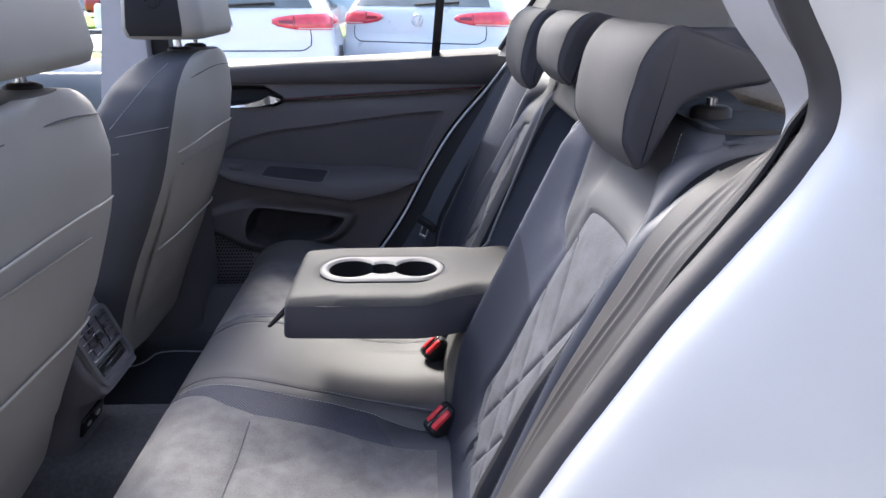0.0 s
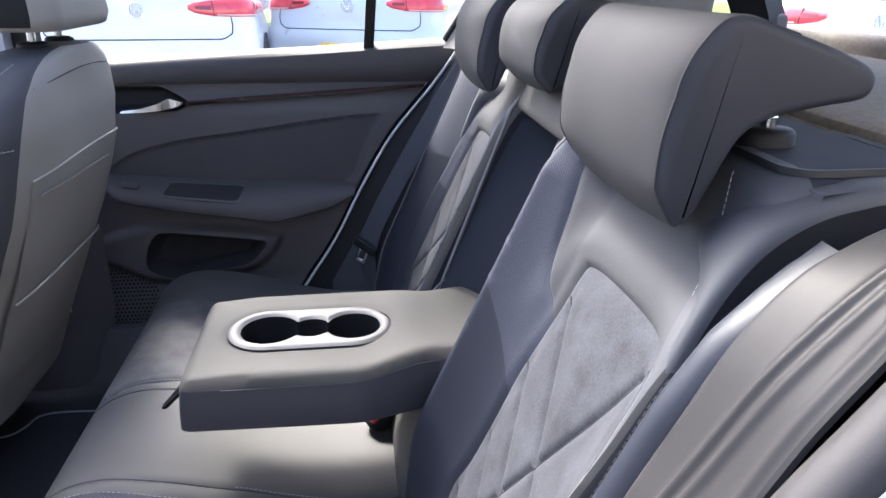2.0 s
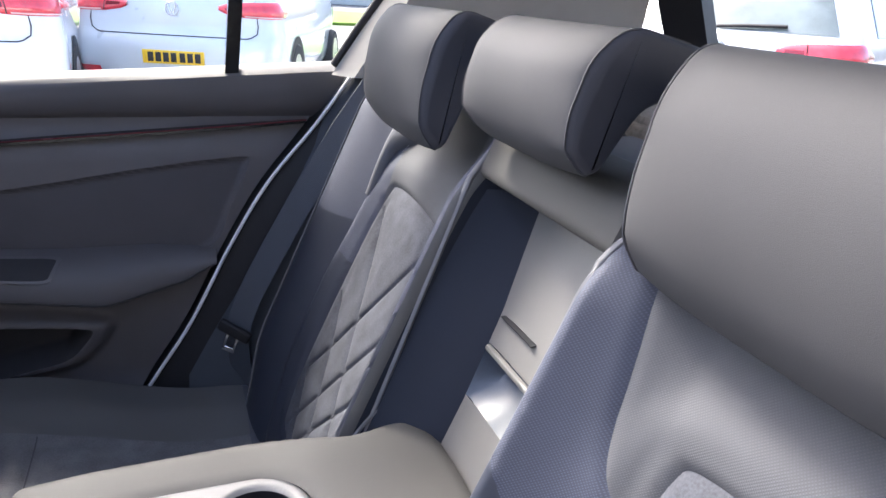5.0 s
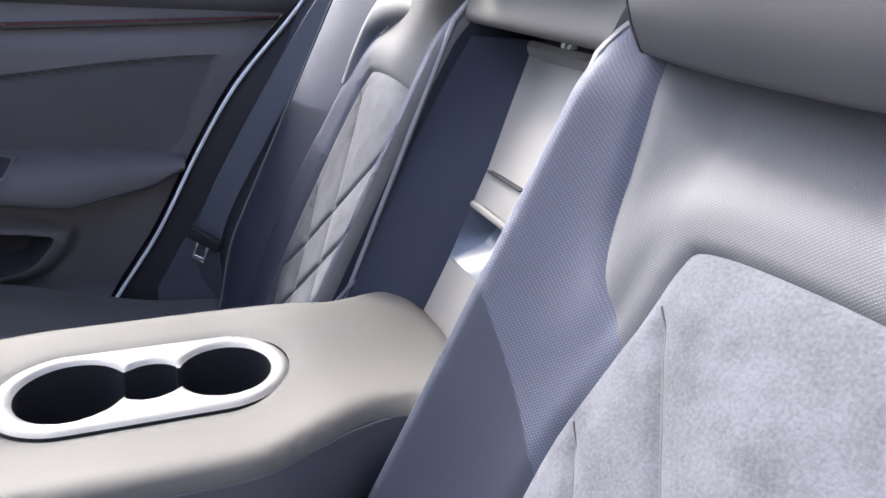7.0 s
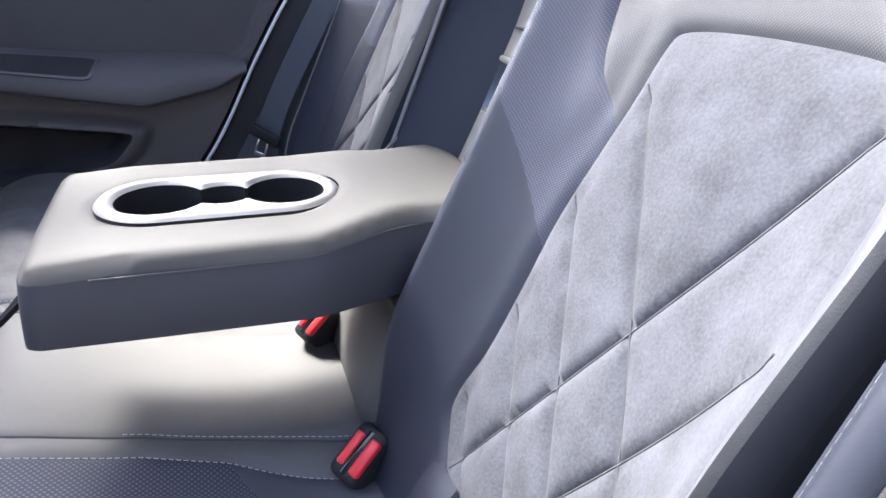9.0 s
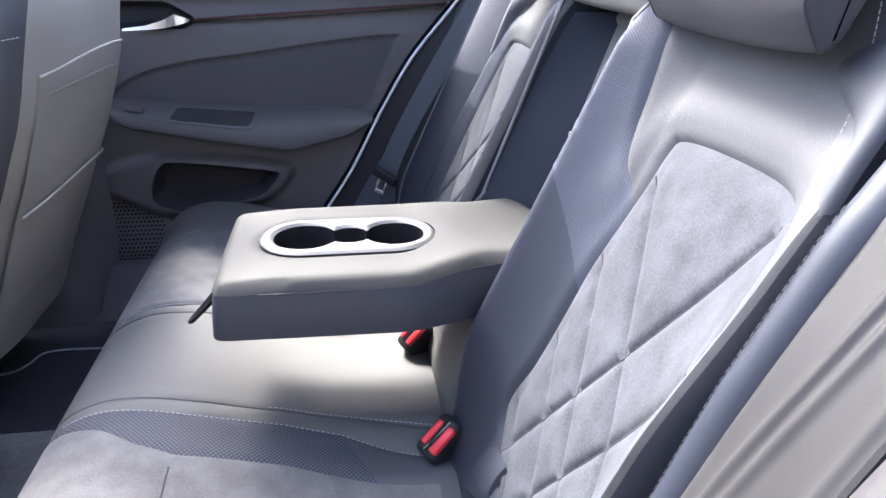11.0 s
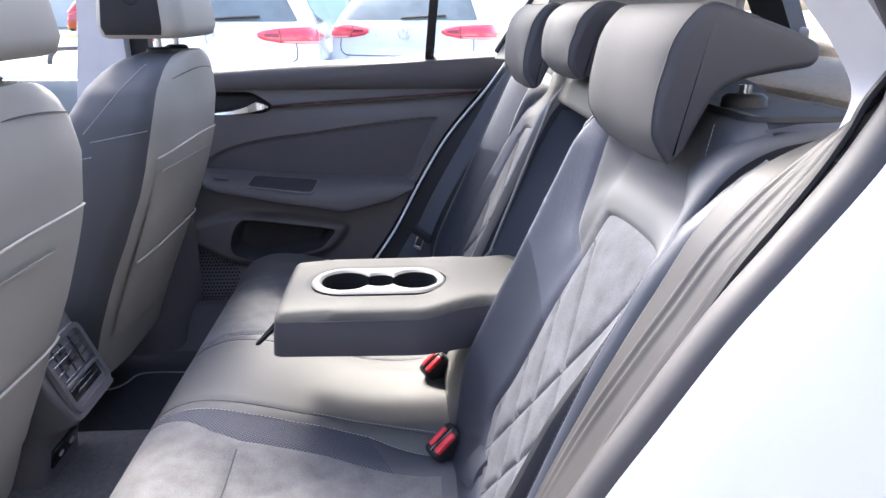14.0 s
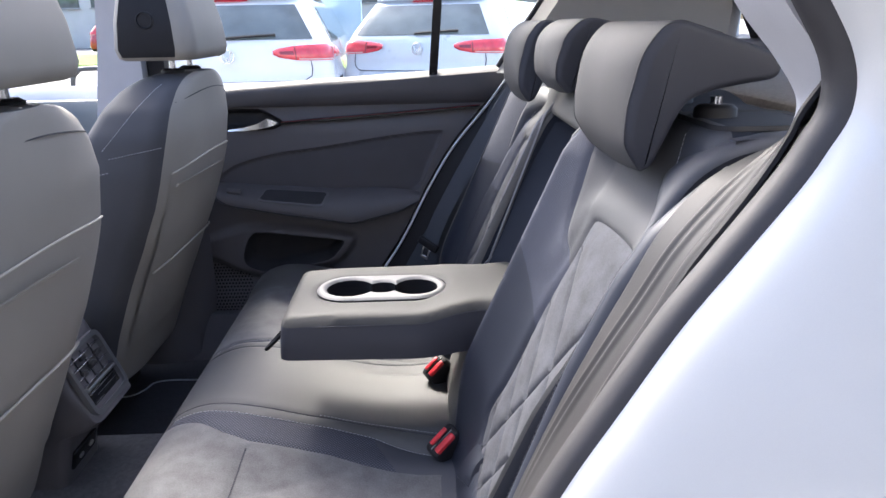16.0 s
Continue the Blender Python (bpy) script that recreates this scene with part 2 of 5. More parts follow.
def part(name, piece, material, parent=None, label="", crease=45):
    """One mesh object from vertices and faces in world coordinates, under a thing or under a part."""
    data = bpy.data.meshes.new(name)
    verts, faces = piece
    data.from_pydata([tuple(map(float, p)) for p in verts], [], [tuple(int(i) for i in f) for f in faces])
    bm = bmesh.new()
    bm.from_mesh(data)
    bmesh.ops.recalc_face_normals(bm, faces=bm.faces)
    bm.to_mesh(data)
    bm.free()
    data.shade_smooth()
    if crease < 180:
        data.set_sharp_from_angle(angle=radians(crease))
    data.materials.append(material)
    ob = new(name, data)
    if parent is not None:
        ob.parent = parent
        if parent.type == "EMPTY":
            ob.matrix_parent_inverse = Matrix.Translation(-parent.location)
    if label:
        tagged(ob, label=label)
    return ob


def thing(name, at, label, category, group="", kind=""):
    ob = new(name)
    ob.empty_display_size = 0.05
    ob.location = at
    bpy.context.view_layer.update()
    return tagged(ob, label=label, category=category, group=group, kind=kind)


def box(x0, x1, y0, y1, z0, z1, bevel=0.004, seg=2):
    bm = bmesh.new()
    bmesh.ops.create_cube(bm, size=1.0)
    for v in bm.verts:
        v.co = ((x0 + x1) / 2 + v.co.x * (x1 - x0), (y0 + y1) / 2 + v.co.y * (y1 - y0), (z0 + z1) / 2 + v.co.z * (z1 - z0))
    if bevel:
        bmesh.ops.bevel(bm, geom=bm.edges[:], offset=bevel, segments=seg, affect="EDGES", profile=0.5)
    bm.verts.index_update()
    out = [tuple(v.co) for v in bm.verts], [tuple(v.index for v in f.verts) for f in bm.faces]
    bm.free()
    return out


def loft(rings, closed=True, caps=True):
    n = len(rings[0])
    verts = [tuple(p) for ring in rings for p in ring]
    faces = []
    for k in range(len(rings) - 1):
        for i in range(n if closed else n - 1):
            j = (i + 1) % n
            faces.append((k * n + i, k * n + j, (k + 1) * n + j, (k + 1) * n + i))
    if caps and closed:
        faces.append(tuple(range(n))[::-1])
        faces.append(tuple(range((len(rings) - 1) * n, len(rings) * n)))
    return verts, faces


def smooth_line(points, steps=8, closed=False):
    """A Catmull-Rom curve through the points."""
    p = [np.array(q, float) for q in points]
    n, out = len(p), []
    for i in range(n if closed else n - 1):
        if closed:
            a, b, c, d = p[(i - 1) % n], p[i], p[(i + 1) % n], p[(i + 2) % n]
        else:
            a, b, c, d = p[max(i - 1, 0)], p[i], p[i + 1], p[min(i + 2, n - 1)]
        for s in range(steps):
            t = s / steps
            out.append(0.5 * (2 * b + (c - a) * t + (2 * a - 5 * b + 4 * c - d) * t * t + (3 * b - a - 3 * c + d) * t ** 3))
    if not closed:
        out.append(p[-1])
    return out


def tube(points, radius, n=8, closed=False, flat=1.0):
    """A round (or, with flat, oval) rod along the points."""
    p = [Vector(q) for q in points]
    rings = []
    side = None
    for i, q in enumerate(p):
        a = p[(i - 1) % len(p)] if closed or i else p[0]
        b = p[(i + 1) % len(p)] if closed or i < len(p) - 1 else p[-1]
        way = (b - a).normalized()
        if side is None:
            side = way.orthogonal().normalized()
        side = (side - way * side.dot(way)).normalized()
        up = way.cross(side)
        rings.append([q + radius * (math.cos(2 * math.pi * k / n) * side + flat * math.sin(2 * math.pi * k / n) * up) for k in range(n)])
    if closed:
        rings.append(rings[0])
    return loft(rings, True, not closed)


def stitches(points, length=0.005, gap=0.0025, radius=0.0005):
    """A row of short threads along a line."""
    p = [Vector(q) for q in points]
    pieces = []
    total = [0.0]
    for a, b in zip(p, p[1:]):
        total.append(total[-1] + (b - a).length)

    def at(s):
        for k in range(len(p) - 1):
            if s <= total[k + 1]:
                t = (s - total[k]) / max(total[k + 1] - total[k], 1e-9)
                return p[k].lerp(p[k + 1], t)
        return p[-1]

    s = 0.0
    while s + length < total[-1]:
        pieces.append(tube([at(s), at(s + length / 2), at(s + length)], radius, 5))
        s += length + gap
    return join(*pieces)


def smooth(a, b, v):
    t = np.clip((np.asarray(v, float) - a) / (b - a), 0, 1)
    return t * t * (3 - 2 * t)


def polygon_distance(poly, x, y):
    """Signed distance to a closed outline, negative inside."""
    x, y = np.asarray(x, float), np.asarray(y, float)
    best, inside = np.full(x.shape, 1e9), np.zeros(x.shape, bool)
    for (ax, ay), (bx, by) in zip(poly, list(poly[1:]) + [poly[0]]):
        ex, ey = bx - ax, by - ay
        t = np.clip(((x - ax) * ex + (y - ay) * ey) / (ex * ex + ey * ey + 1e-12), 0, 1)
        best = np.minimum(best, (x - ax - t * ex) ** 2 + (y - ay - t * ey) ** 2)
        crosses = (ay > y) != (by > y)
        inside ^= crosses & (x < ex * (y - ay) / (by - ay + 1e-12) + ax)
    return np.where(inside, -1, 1) * np.sqrt(best)


def rounded(x0, x1, y0, y1, r, steps=8):
    """A rounded rectangle's outline."""
    out = []
    for cx, cy, a in ((x1 - r, y0 + r, -90), (x1 - r, y1 - r, 0), (x0 + r, y1 - r, 90), (x0 + r, y0 + r, 180)):
        for k in range(steps + 1):
            b = radians(a + 90 * k / steps)
            out.append((cx + r * math.cos(b), cy + r * math.sin(b)))
    return out


def sheet(place, u, v, outline, cuts, region):
    """A fine net over (u, v), trimmed to outline (negative inside) and parted along the cuts. place(u, v) gives x, y, z;
    region(u, v) names a face's piece by its middle. Returns the pieces and the rim of the net."""
    U, V = np.meshgrid(u, v, indexing="ij")
    shape = U.shape
    U, V = U.ravel().copy(), V.ravel().copy()
    idx = np.arange(U.size).reshape(shape)
    a, b, c, d = idx[:-1, :-1].ravel(), idx[1:, :-1].ravel(), idx[1:, 1:].ravel(), idx[:-1, 1:].ravel()
    tris = np.concatenate([np.stack([a, b, c], 1), np.stack([a, c, d], 1)])
    edges = np.unique(np.sort(np.concatenate([tris[:, [0, 1]], tris[:, [1, 2]], tris[:, [2, 0]]]), 1), axis=0)
    fixed = np.zeros(U.size, bool)
    for cut in [outline, *cuts]:
        dist = np.array(cut(U, V), float)
        p, q = edges.T
        hits = np.nonzero(dist[p] * dist[q] < 0)[0]
        share = dist[p[hits]] / (dist[p[hits]] - dist[q[hits]])
        done = np.zeros(U.size, bool)
        for k in np.argsort(np.minimum(share, 1 - share)):
            i, j, t = p[hits[k]], q[hits[k]], share[k]
            if done[i] or done[j]:
                continue
            first = t < 0.5
            if fixed[i] and not fixed[j]:
                first = False
            elif fixed[j] and not fixed[i]:
                first = True
            elif fixed[i] and fixed[j]:
                continue
            m = i if first else j
            uu, vv = U[i] + t * (U[j] - U[i]), V[i] + t * (V[j] - V[i])
            U[m], V[m] = uu, vv
            done[m] = True
        fixed |= done
    mid_u, mid_v = U[tris].mean(1), V[tris].mean(1)
    keep = np.array(outline(mid_u, mid_v)) < 0
    tris, mid_u, mid_v = tris[keep], mid_u[keep], mid_v[keep]
    names = np.array(region(mid_u, mid_v))
    xyz = np.stack(place(U, V), 1)
    pieces = {}
    for name in sorted(set(names.tolist())):
        mine = tris[names == name]
        used, inverse = np.unique(mine.ravel(), return_inverse=True)
        pieces[name] = (xyz[used].tolist(), inverse.reshape(-1, 3).tolist())
    count = {}
    for t in tris:
        for i, j in ((t[0], t[1]), (t[1], t[2]), (t[2], t[0])):
            key = (min(i, j), max(i, j))
            count[key] = count.get(key, []) + [(i, j)]
    rim = [e[0] for e in count.values() if len(e) == 1]
    return pieces, rim, xyz


def skirt(rim, xyz, shift, steps=3, curl=None):
    """Side walls from the rim of a net, drawn out by shift(point, share)."""
    verts, faces, at = [], [], {}
    for i, j in rim:
        for n in (i, j):
            if n not in at:
                at[n] = len(verts)
                verts += [tuple(shift(xyz[n], k / steps)) for k in range(steps + 1)]
        for k in range(steps):
            faces.append((at[i] + k, at[j] + k, at[j] + k + 1, at[i] + k + 1))
    return verts, faces


# ---- the parked place outside ----
def quad(x0, x1, y0, y1, z):
    return [(x0, y0, z), (x1, y0, z), (x1, y1, z), (x0, y1, z)], [(0, 1, 2, 3)]


tagged(part("ground", quad(-900, 900, -900, 900, 0.0), ASPHALT), "grey asphalt of the car park", "ground", kind="structure")
tagged(part("grass_verge", box(-40, 12, 10.2, 12.6, -0.05, 0.06, 0.02), GRASS), "mown green grass verge beside the parking bays", "grass", kind="structure")
tagged(part("kerb_1", box(-40, 12, 10.06, 10.2, -0.05, 0.09, 0.015), KERB), "pale concrete kerb along the verge", "kerb", kind="structure")
tagged(part("kerb_2", box(-40, 12, 12.6, 12.74, -0.05, 0.09, 0.015), KERB), "pale concrete kerb along the verge", "kerb", kind="structure")
tagged(part("grass_bank", box(-60, 25, 22.0, 33.0, -0.05, 0.10, 0.03), GRASS), "broad bright green lawn across the road", "grass", kind="structure")

# Added out of view: blocks low sky from the near side, bounces little.
tagged(part("unseen_sky_wall", box(-12, 12, -3.8, -3.5, 0, 2.8, 0.02), WALL_GREY), "unseen dark wall added behind the camera to limit sky light", "wall", kind="structure")

building = thing("office_building", (-20, 48, 0), "long low pale rendered office building with bands of glass", "building", kind="structure")
part("wall", box(-60, 22, 48, 60, 0, 7.5, 0.05), WALL_WHITE, building)
for k in range(22):
    window = part("window", box(-58 + 3.6 * k, -55.2 + 3.6 * k, 47.90, 47.99, 2.6, 4.6, 0.02), CAR_GLASS, building)
    part("sill", box(-58.1 + 3.6 * k, -55.1 + 3.6 * k, 47.84, 47.95, 2.5, 2.6, 0.01), KERB, window)

sign = thing("sign_totem", (-1.32, 9.0, 0), "tall pale blue sign panel standing behind the cars", "sign")
part("panel", box(-1.78, -0.86, 8.93, 9.07, 0.16, 3.6, 0.02), SIGN_BLUE, sign)
part("foot", box(-1.6, -1.04, 8.9, 9.1, 0.0, 0.16, 0.02), STEEL, sign)

hoop = thing("cycle_hoop", (-3.7, 7.0, 0), "dark steel tube cycle hoop set in the asphalt", "rail")
part("rail", tube(smooth_line([(-4.05, 7.0, 0), (-4.05, 7.0, 0.55), (-3.98, 7.0, 0.70), (-3.85, 7.0, 0.735), (-3.2, 7.0, 0.735), (-3.07, 7.0, 0.70), (-3.0, 7.0, 0.55), (-3.0, 7.0, 0)], 6), 0.028, 12), STEEL, hoop)
bollard = thing("bollard", (-9.6, 20.6, 0), "short white marker post at the lawn's edge", "post")
part("post", loft([[(-9.6 + r * math.cos(a), 20.6 + r * math.sin(a), z) for a in [2 * math.pi * k / 16 for k in range(16)]] for z, r in ((0, 0.17), (0.55, 0.15), (0.75, 0.11), (0.82, 0.04))]), WHITE_PAINT, bollard)

LIFT = [(0.20, 0.08, 0.80), (0.30, 0.03, 0.86), (0.42, 0.0, 0.888), (0.55, 0.0, 0.895), (0.66, 0.012, 0.895), (0.71, 0.035, 0.89), (0.74, 0.055, 0.885), (0.82, 0.06, 0.878), (0.92, 0.07, 0.868), (1.00, 0.09, 0.85), (1.05, 0.125, 0.83), (1.20, 0.24, 0.745), (1.34, 0.36, 0.665), (1.39, 0.42, 0.63)]


def hull(a, z, out=0.0):
    """A point of a hatchback's skin, its rear middle at the origin and its nose towards +y. a: -1 to 1 across the rear, beyond that along the flank."""
    zs = [r[0] for r in LIFT]
    y0, hw = np.interp(z, zs, [r[1] for r in LIFT]), np.interp(z, zs, [r[2] for r in LIFT]) + out
    s, a, r = (1 if a >= 0 else -1), abs(a), 0.20
    if a <= 0.78:
        x = (hw - r) * a / 0.78
        return s * x, y0 + 0.05 * (x / hw) ** 2 - out, z
    y1 = y0 + 0.05 * ((hw - r) / hw) ** 2
    if a <= 1:
        b = (a - 0.78) / 0.22 * math.pi / 2
        return s * (hw - r + r * math.sin(b)), y1 + r * (1 - math.cos(b)) - out * math.cos(b), z
    return s * (hw - 0.06 * ((a - 1) / 3.2) ** 3), y1 + r + (a - 1), z


def patch(across, up, out, slant=0.0):
    rows = [[hull(a, z + slant * abs(a), out) for a in across] for z in up]
    return loft(rows, False, False)


def wheel(x, y, parent):
    s = 1 if x > 0 else -1
    spin = lambda r, o: [(x + s * o, y + r * math.cos(2 * math.pi * k / 28), 0.315 + r * math.sin(2 * math.pi * k / 28)) for k in range(28)]
    w = part("wheel", loft([spin(0.20, -0.19), spin(0.30, -0.19), spin(0.315, -0.16), spin(0.315, -0.03), spin(0.295, 0.0), spin(0.215, 0.0)], True, False), TYRE, parent)
    part("rim", loft([spin(0.215, 0.0), spin(0.205, -0.02), spin(0.10, -0.035), spin(0.06, -0.02), spin(0.01, -0.02)], True, True), RIM, w)


def hatchback(name, paint, label, group="parked hatchbacks"):
    car = thing(name, (0, 0, 0), label, "car", group)
    across = [-4.6, -4.2, -3.4, -2.6, -1.9, -1.4, -1.15, *np.linspace(-1, 1, 41), 1.15, 1.4, 1.9, 2.6, 3.4, 4.2, 4.6]
    part("body", patch(across, [0.20, 0.26, 0.34, 0.42, 0.50, 0.58, 0.66, 0.69, 0.71, 0.74, 0.80, 0.88, 0.96, 1.0, 1.03, 1.06, 1.12, 1.2, 1.28, 1.34, 1.39], 0.0), paint, car, crease=60)
    top = [hull(a, 1.39) for a in np.linspace(-1, 1, 21)]
    part("roof", loft([[(x, y - 0.06, 1.385) for x, y, z in top], [(x, y - 0.06, 1.405) for x, y, z in top], [(x * 0.99, y + 0.25, 1.44 - 0.04 * abs(x)) for x, y, z in top], [(x, y + 1.2, 1.46 - 0.05 * abs(x)) for x, y, z in top], [(x * 0.98, y + 1.9, 1.42 - 0.05 * abs(x)) for x, y, z in top], [(x * 1.05, y + 2.7, 1.02) for x, y, z in top], [(x * 1.2, y + 3.7, 0.86) for x, y, z in top], [(x * 1.1, y + 3.95, 0.5) for x, y, z in top]], False), paint, car, crease=60)
    part("brake_lamp", patch(np.linspace(-0.25, 0.25, 9), [1.365, 1.385], 0.03), LAMP_RED, car)
    part("rear_window", patch(np.linspace(-0.84, 0.84, 31), np.linspace(1.045, 1.335, 9), 0.006), CAR_GLASS, car)
    part("wiper", tube([hull(-0.05, 1.06, 0.03), hull(0.2, 1.075, 0.03), hull(0.5, 1.085, 0.025)], 0.012, 6), BLACK, car)
    for s in (-1, 1):
        part("side_window", patch([s * a for a in np.linspace(1.35, 3.6, 15)], np.linspace(1.04, 1.33, 7), 0.005), CAR_GLASS, car)
        low = lambda a: float(np.interp(a, (0.44, 0.50, 0.66, 0.98, 1.16), (0.925, 0.897, 0.872, 0.862, 0.885)))
        high = lambda a: float(np.interp(a, (0.44, 0.50, 0.66, 0.98, 1.16), (0.952, 0.972, 0.990, 1.005, 0.955)))
        lamp = part("tail_lamp", loft([[hull(s * a, low(a) + (high(a) - low(a)) * v, 0.004 + 0.016 * math.sin(math.pi * v) ** 0.5) for a in np.linspace(0.44, 1.16, 24)] for v in np.linspace(0, 1, 9)], False, False), LAMP_RED, car)
        part("lamp_bar", loft([[hull(s * a, low(a) + (high(a) - low(a)) * v, 0.0225) for a in np.linspace(0.68, 1.08, 14)] for v in (0.05, 0.09, 0.14)], False, False), LAMP_PALE, lamp, "pale lower lens")
        part("lamp_segment", loft([[hull(s * a, low(a) + (high(a) - low(a)) * v, 0.0225) for a in np.linspace(0.50, 0.635, 8)] for v in (0.36, 0.5, 0.66)], False, False), LAMP_DARK, lamp)
        part("lamp_gap", tube([hull(s * 0.655, low(0.655) + (high(0.655) - low(0.655)) * v, 0.018) for v in np.linspace(0.02, 0.98, 7)], 0.004, 6), BLACK, lamp)
        part("reflector", patch([s * a for a in np.linspace(0.72, 0.92, 8)], [0.37, 0.40, 0.42], 0.006), LAMP_RED, car)
        part("wheel_arch", loft([[(s * 0.90, 0.86 + r * math.cos(b), 0.32 + r * math.sin(b)) for b in np.linspace(-0.1, math.pi + 0.1, 20)] for r in (0.30, 0.375)], False, False), BLACK, car)
        wheel(s * 0.905, 0.86, car)
        wheel(s * 0.905, 3.45, car)
    part("hatch_gap", tube([hull(a, z, 0.001) for a, z in [(-0.80, 1.0), (-0.80, 0.80), (-0.79, 0.74), (-0.74, 0.71)]] + [hull(a, 0.70, 0.001) for a in np.linspace(-0.7, 0.7, 20)] + [hull(a, z, 0.001) for a, z in [(0.74, 0.71), (0.79, 0.74), (0.80, 0.80), (0.80, 1.0)]], 0.005, 6), BLACK, car)
    spin = [2 * math.pi * k / 28 for k in range(28)]
    badge = part("badge", moved(loft([[(r * math.cos(b), h, r * math.sin(b)) for b in spin] for r, h in ((0.056, 0.02), (0.060, 0.0), (0.058, -0.006), (0.052, -0.006), (0.050, 0.0), (0.01, 0.0))]), Matrix.Translation((0, 0.055, 0.915))), SILVER_PAINT, car, "round badge with a chrome rim")
    part("rim", moved(tube([(0.056 * math.cos(b), -0.006, 0.056 * math.sin(b)) for b in spin], 0.0045, 6, True), Matrix.Translation((0, 0.055, 0.915))), CHROME, badge)
    for x0, x1, z0, z1 in ((-0.034, -0.010, 0.036, -0.040), (0.034, 0.010, 0.036, -0.040), (-0.010, 0.0, -0.040, 0.0), (0.010, 0.0, -0.040, 0.0)):
        part("bar", moved(tube([(x0, -0.004, z0), (x1, -0.004, z1)], 0.0055, 6), Matrix.Translation((0, 0.055, 0.915))), CHROME, badge)
    plate = part("number_plate", box(-0.26, 0.26, -0.014, 0.02, 0.465, 0.576, 0.004), PLATE, car, "yellow number plate with dark bars")
    for k, x in enumerate((-0.19, -0.125, -0.06, 0.005, 0.08, 0.145, 0.21)):
        part("bar", box(x - 0.024, x + 0.024, -0.018, -0.012, 0.482, 0.56, 0.002), PLATE_INK, plate)
    part("bumper_lip", patch(np.linspace(-1, 1, 31), [0.20, 0.24, 0.28, 0.30], 0.006), BLACK, car)
    return car


white_car = hatchback("hatchback", WHITE_PAINT, "white parked hatchback seen from behind")
silver_car = copy_thing(white_car, pose(-0.10, 5.93, 0, 0, 0, -20))
tagged(silver_car, "pale silver-blue parked hatchback, turned slightly")
for ob in silver_car.children:
    if ob.name.split(".")[0] in ("body", "roof"):
        ob.data = ob.data.copy()
        ob.data.materials[0] = SILVER_PAINT
copy_thing(white_car, pose(3.35, 3.35, 0, 0, 0, -62))
red_car = copy_thing(white_car, pose(-14.2, 30.0, 0.1, 0, 0, -75))
tagged(red_car, "red hatchback far off beyond the lawn")
for ob in red_car.children:
    if ob.name.split(".")[0] in ("body", "roof"):
        ob.data = ob.data.copy()
        ob.data.materials[0] = RED_PAINT
white_car.matrix_basis = pose(-1.69, 4.86, 0, 0, 0, 2)


# ---- the car that is looked into: shell ----
FLOOR = 0.22
tagged(part("floor", box(-2.2, 0.55, -0.74, 0.74, FLOOR - 0.06, FLOOR, 0.01), CARPET), "black carpeted car floor", "floor", kind="structure")
tagged(part("tunnel", loft([[(x, y, z) for y, z in ((-0.16, FLOOR - 0.005), (-0.13, FLOOR + 0.08), (-0.09, FLOOR + 0.11), (0.09, FLOOR + 0.11), (0.13, FLOOR + 0.08), (0.16, FLOOR - 0.005))] for x in (-2.2, -0.5, -0.36)], True), CARPET), "carpeted tunnel along the floor", "floor", kind="structure")
mat_edge = smooth_line([(x, y, FLOOR + 0.011) for x, y in ((-0.50, 0.50), (-0.65, 0.503), (-0.74, 0.507), (-0.785, 0.495), (-0.80, 0.455), (-0.83, 0.425), (-0.92, 0.415))], 8)
far_mat = thing("floor_mat", (-0.7, 0.4, FLOOR), "black carpet floor mat with stitched edge", "mat", "floor mats")
part("mat", box(-1.0, -0.34, 0.19, 0.66, FLOOR, FLOOR + 0.010, 0.004), MAT, far_mat)
part("edging", tube(mat_edge, 0.0025, 6), THREAD, far_mat, "pale stitched edging")
near_mat = thing("floor_mat", (-0.7, -0.4, FLOOR), "black carpet floor mat with stitched edge", "mat", "floor mats")
part("mat", box(-1.0, -0.34, -0.66, -0.19, FLOOR, FLOOR + 0.010, 0.004), MAT, near_mat)

ROOF_Z = 1.40
tagged(part("ceiling", loft([[(x, y, ROOF_Z - 0.07 * (abs(y) / 0.58) ** 4) for y in np.linspace(-0.58, 0.58, 15)] for x in (0.10, 0.2, 0.5, 0.85)] + [[(x, y, ROOF_Z + 0.05 - 0.07 * (abs(y) / 0.6) ** 4) for y in np.linspace(-0.60, 0.60, 15)] for x in (0.87, 0.5, 0.2, 0.08)], False, False), GREY_TRIM), "grey headliner under the roof", "ceiling", kind="structure")

for k, y in enumerate((-0.55, 0.55)):
    tagged(part(f"roof_rail_{k + 1}", box(-1.2, 0.09, y - 0.06, y + 0.06, 1.35, 1.42, 0.02), GREY_TRIM), "grey trim beside the glass roof", "trim", kind="structure")
tagged(part("body_far", loft([[(x, 0.80, 0.20), (x, 0.80, 0.98), (x, 0.82, 1.0), (x, 0.88, 0.93), (x, 0.90, 0.5), (x, 0.86, 0.20)] for x in (-2.4, -1.0, 0.0, 1.0)]), WHITE_PAINT), "white outer side of the open car", "car body", kind="structure")

# far pillars and window frame
tagged(part("pillar_b_far", loft([[(x0, 0.72, z), (x0, 0.66 - 0.09 * max(0, z - 1.0), z), (x1, 0.66 - 0.09 * max(0, z - 1.0), z), (x1, 0.72, z)] for z, x0, x1 in ((0.25, -0.94, -0.74), (0.75, -0.92, -0.74), (0.95, -0.89, -0.76), (1.10, -0.86, -0.755), (1.36, -0.82, -0.72))]), PALE_TRIM), "pale grey pillar trim between the far doors", "pillar", kind="structure")
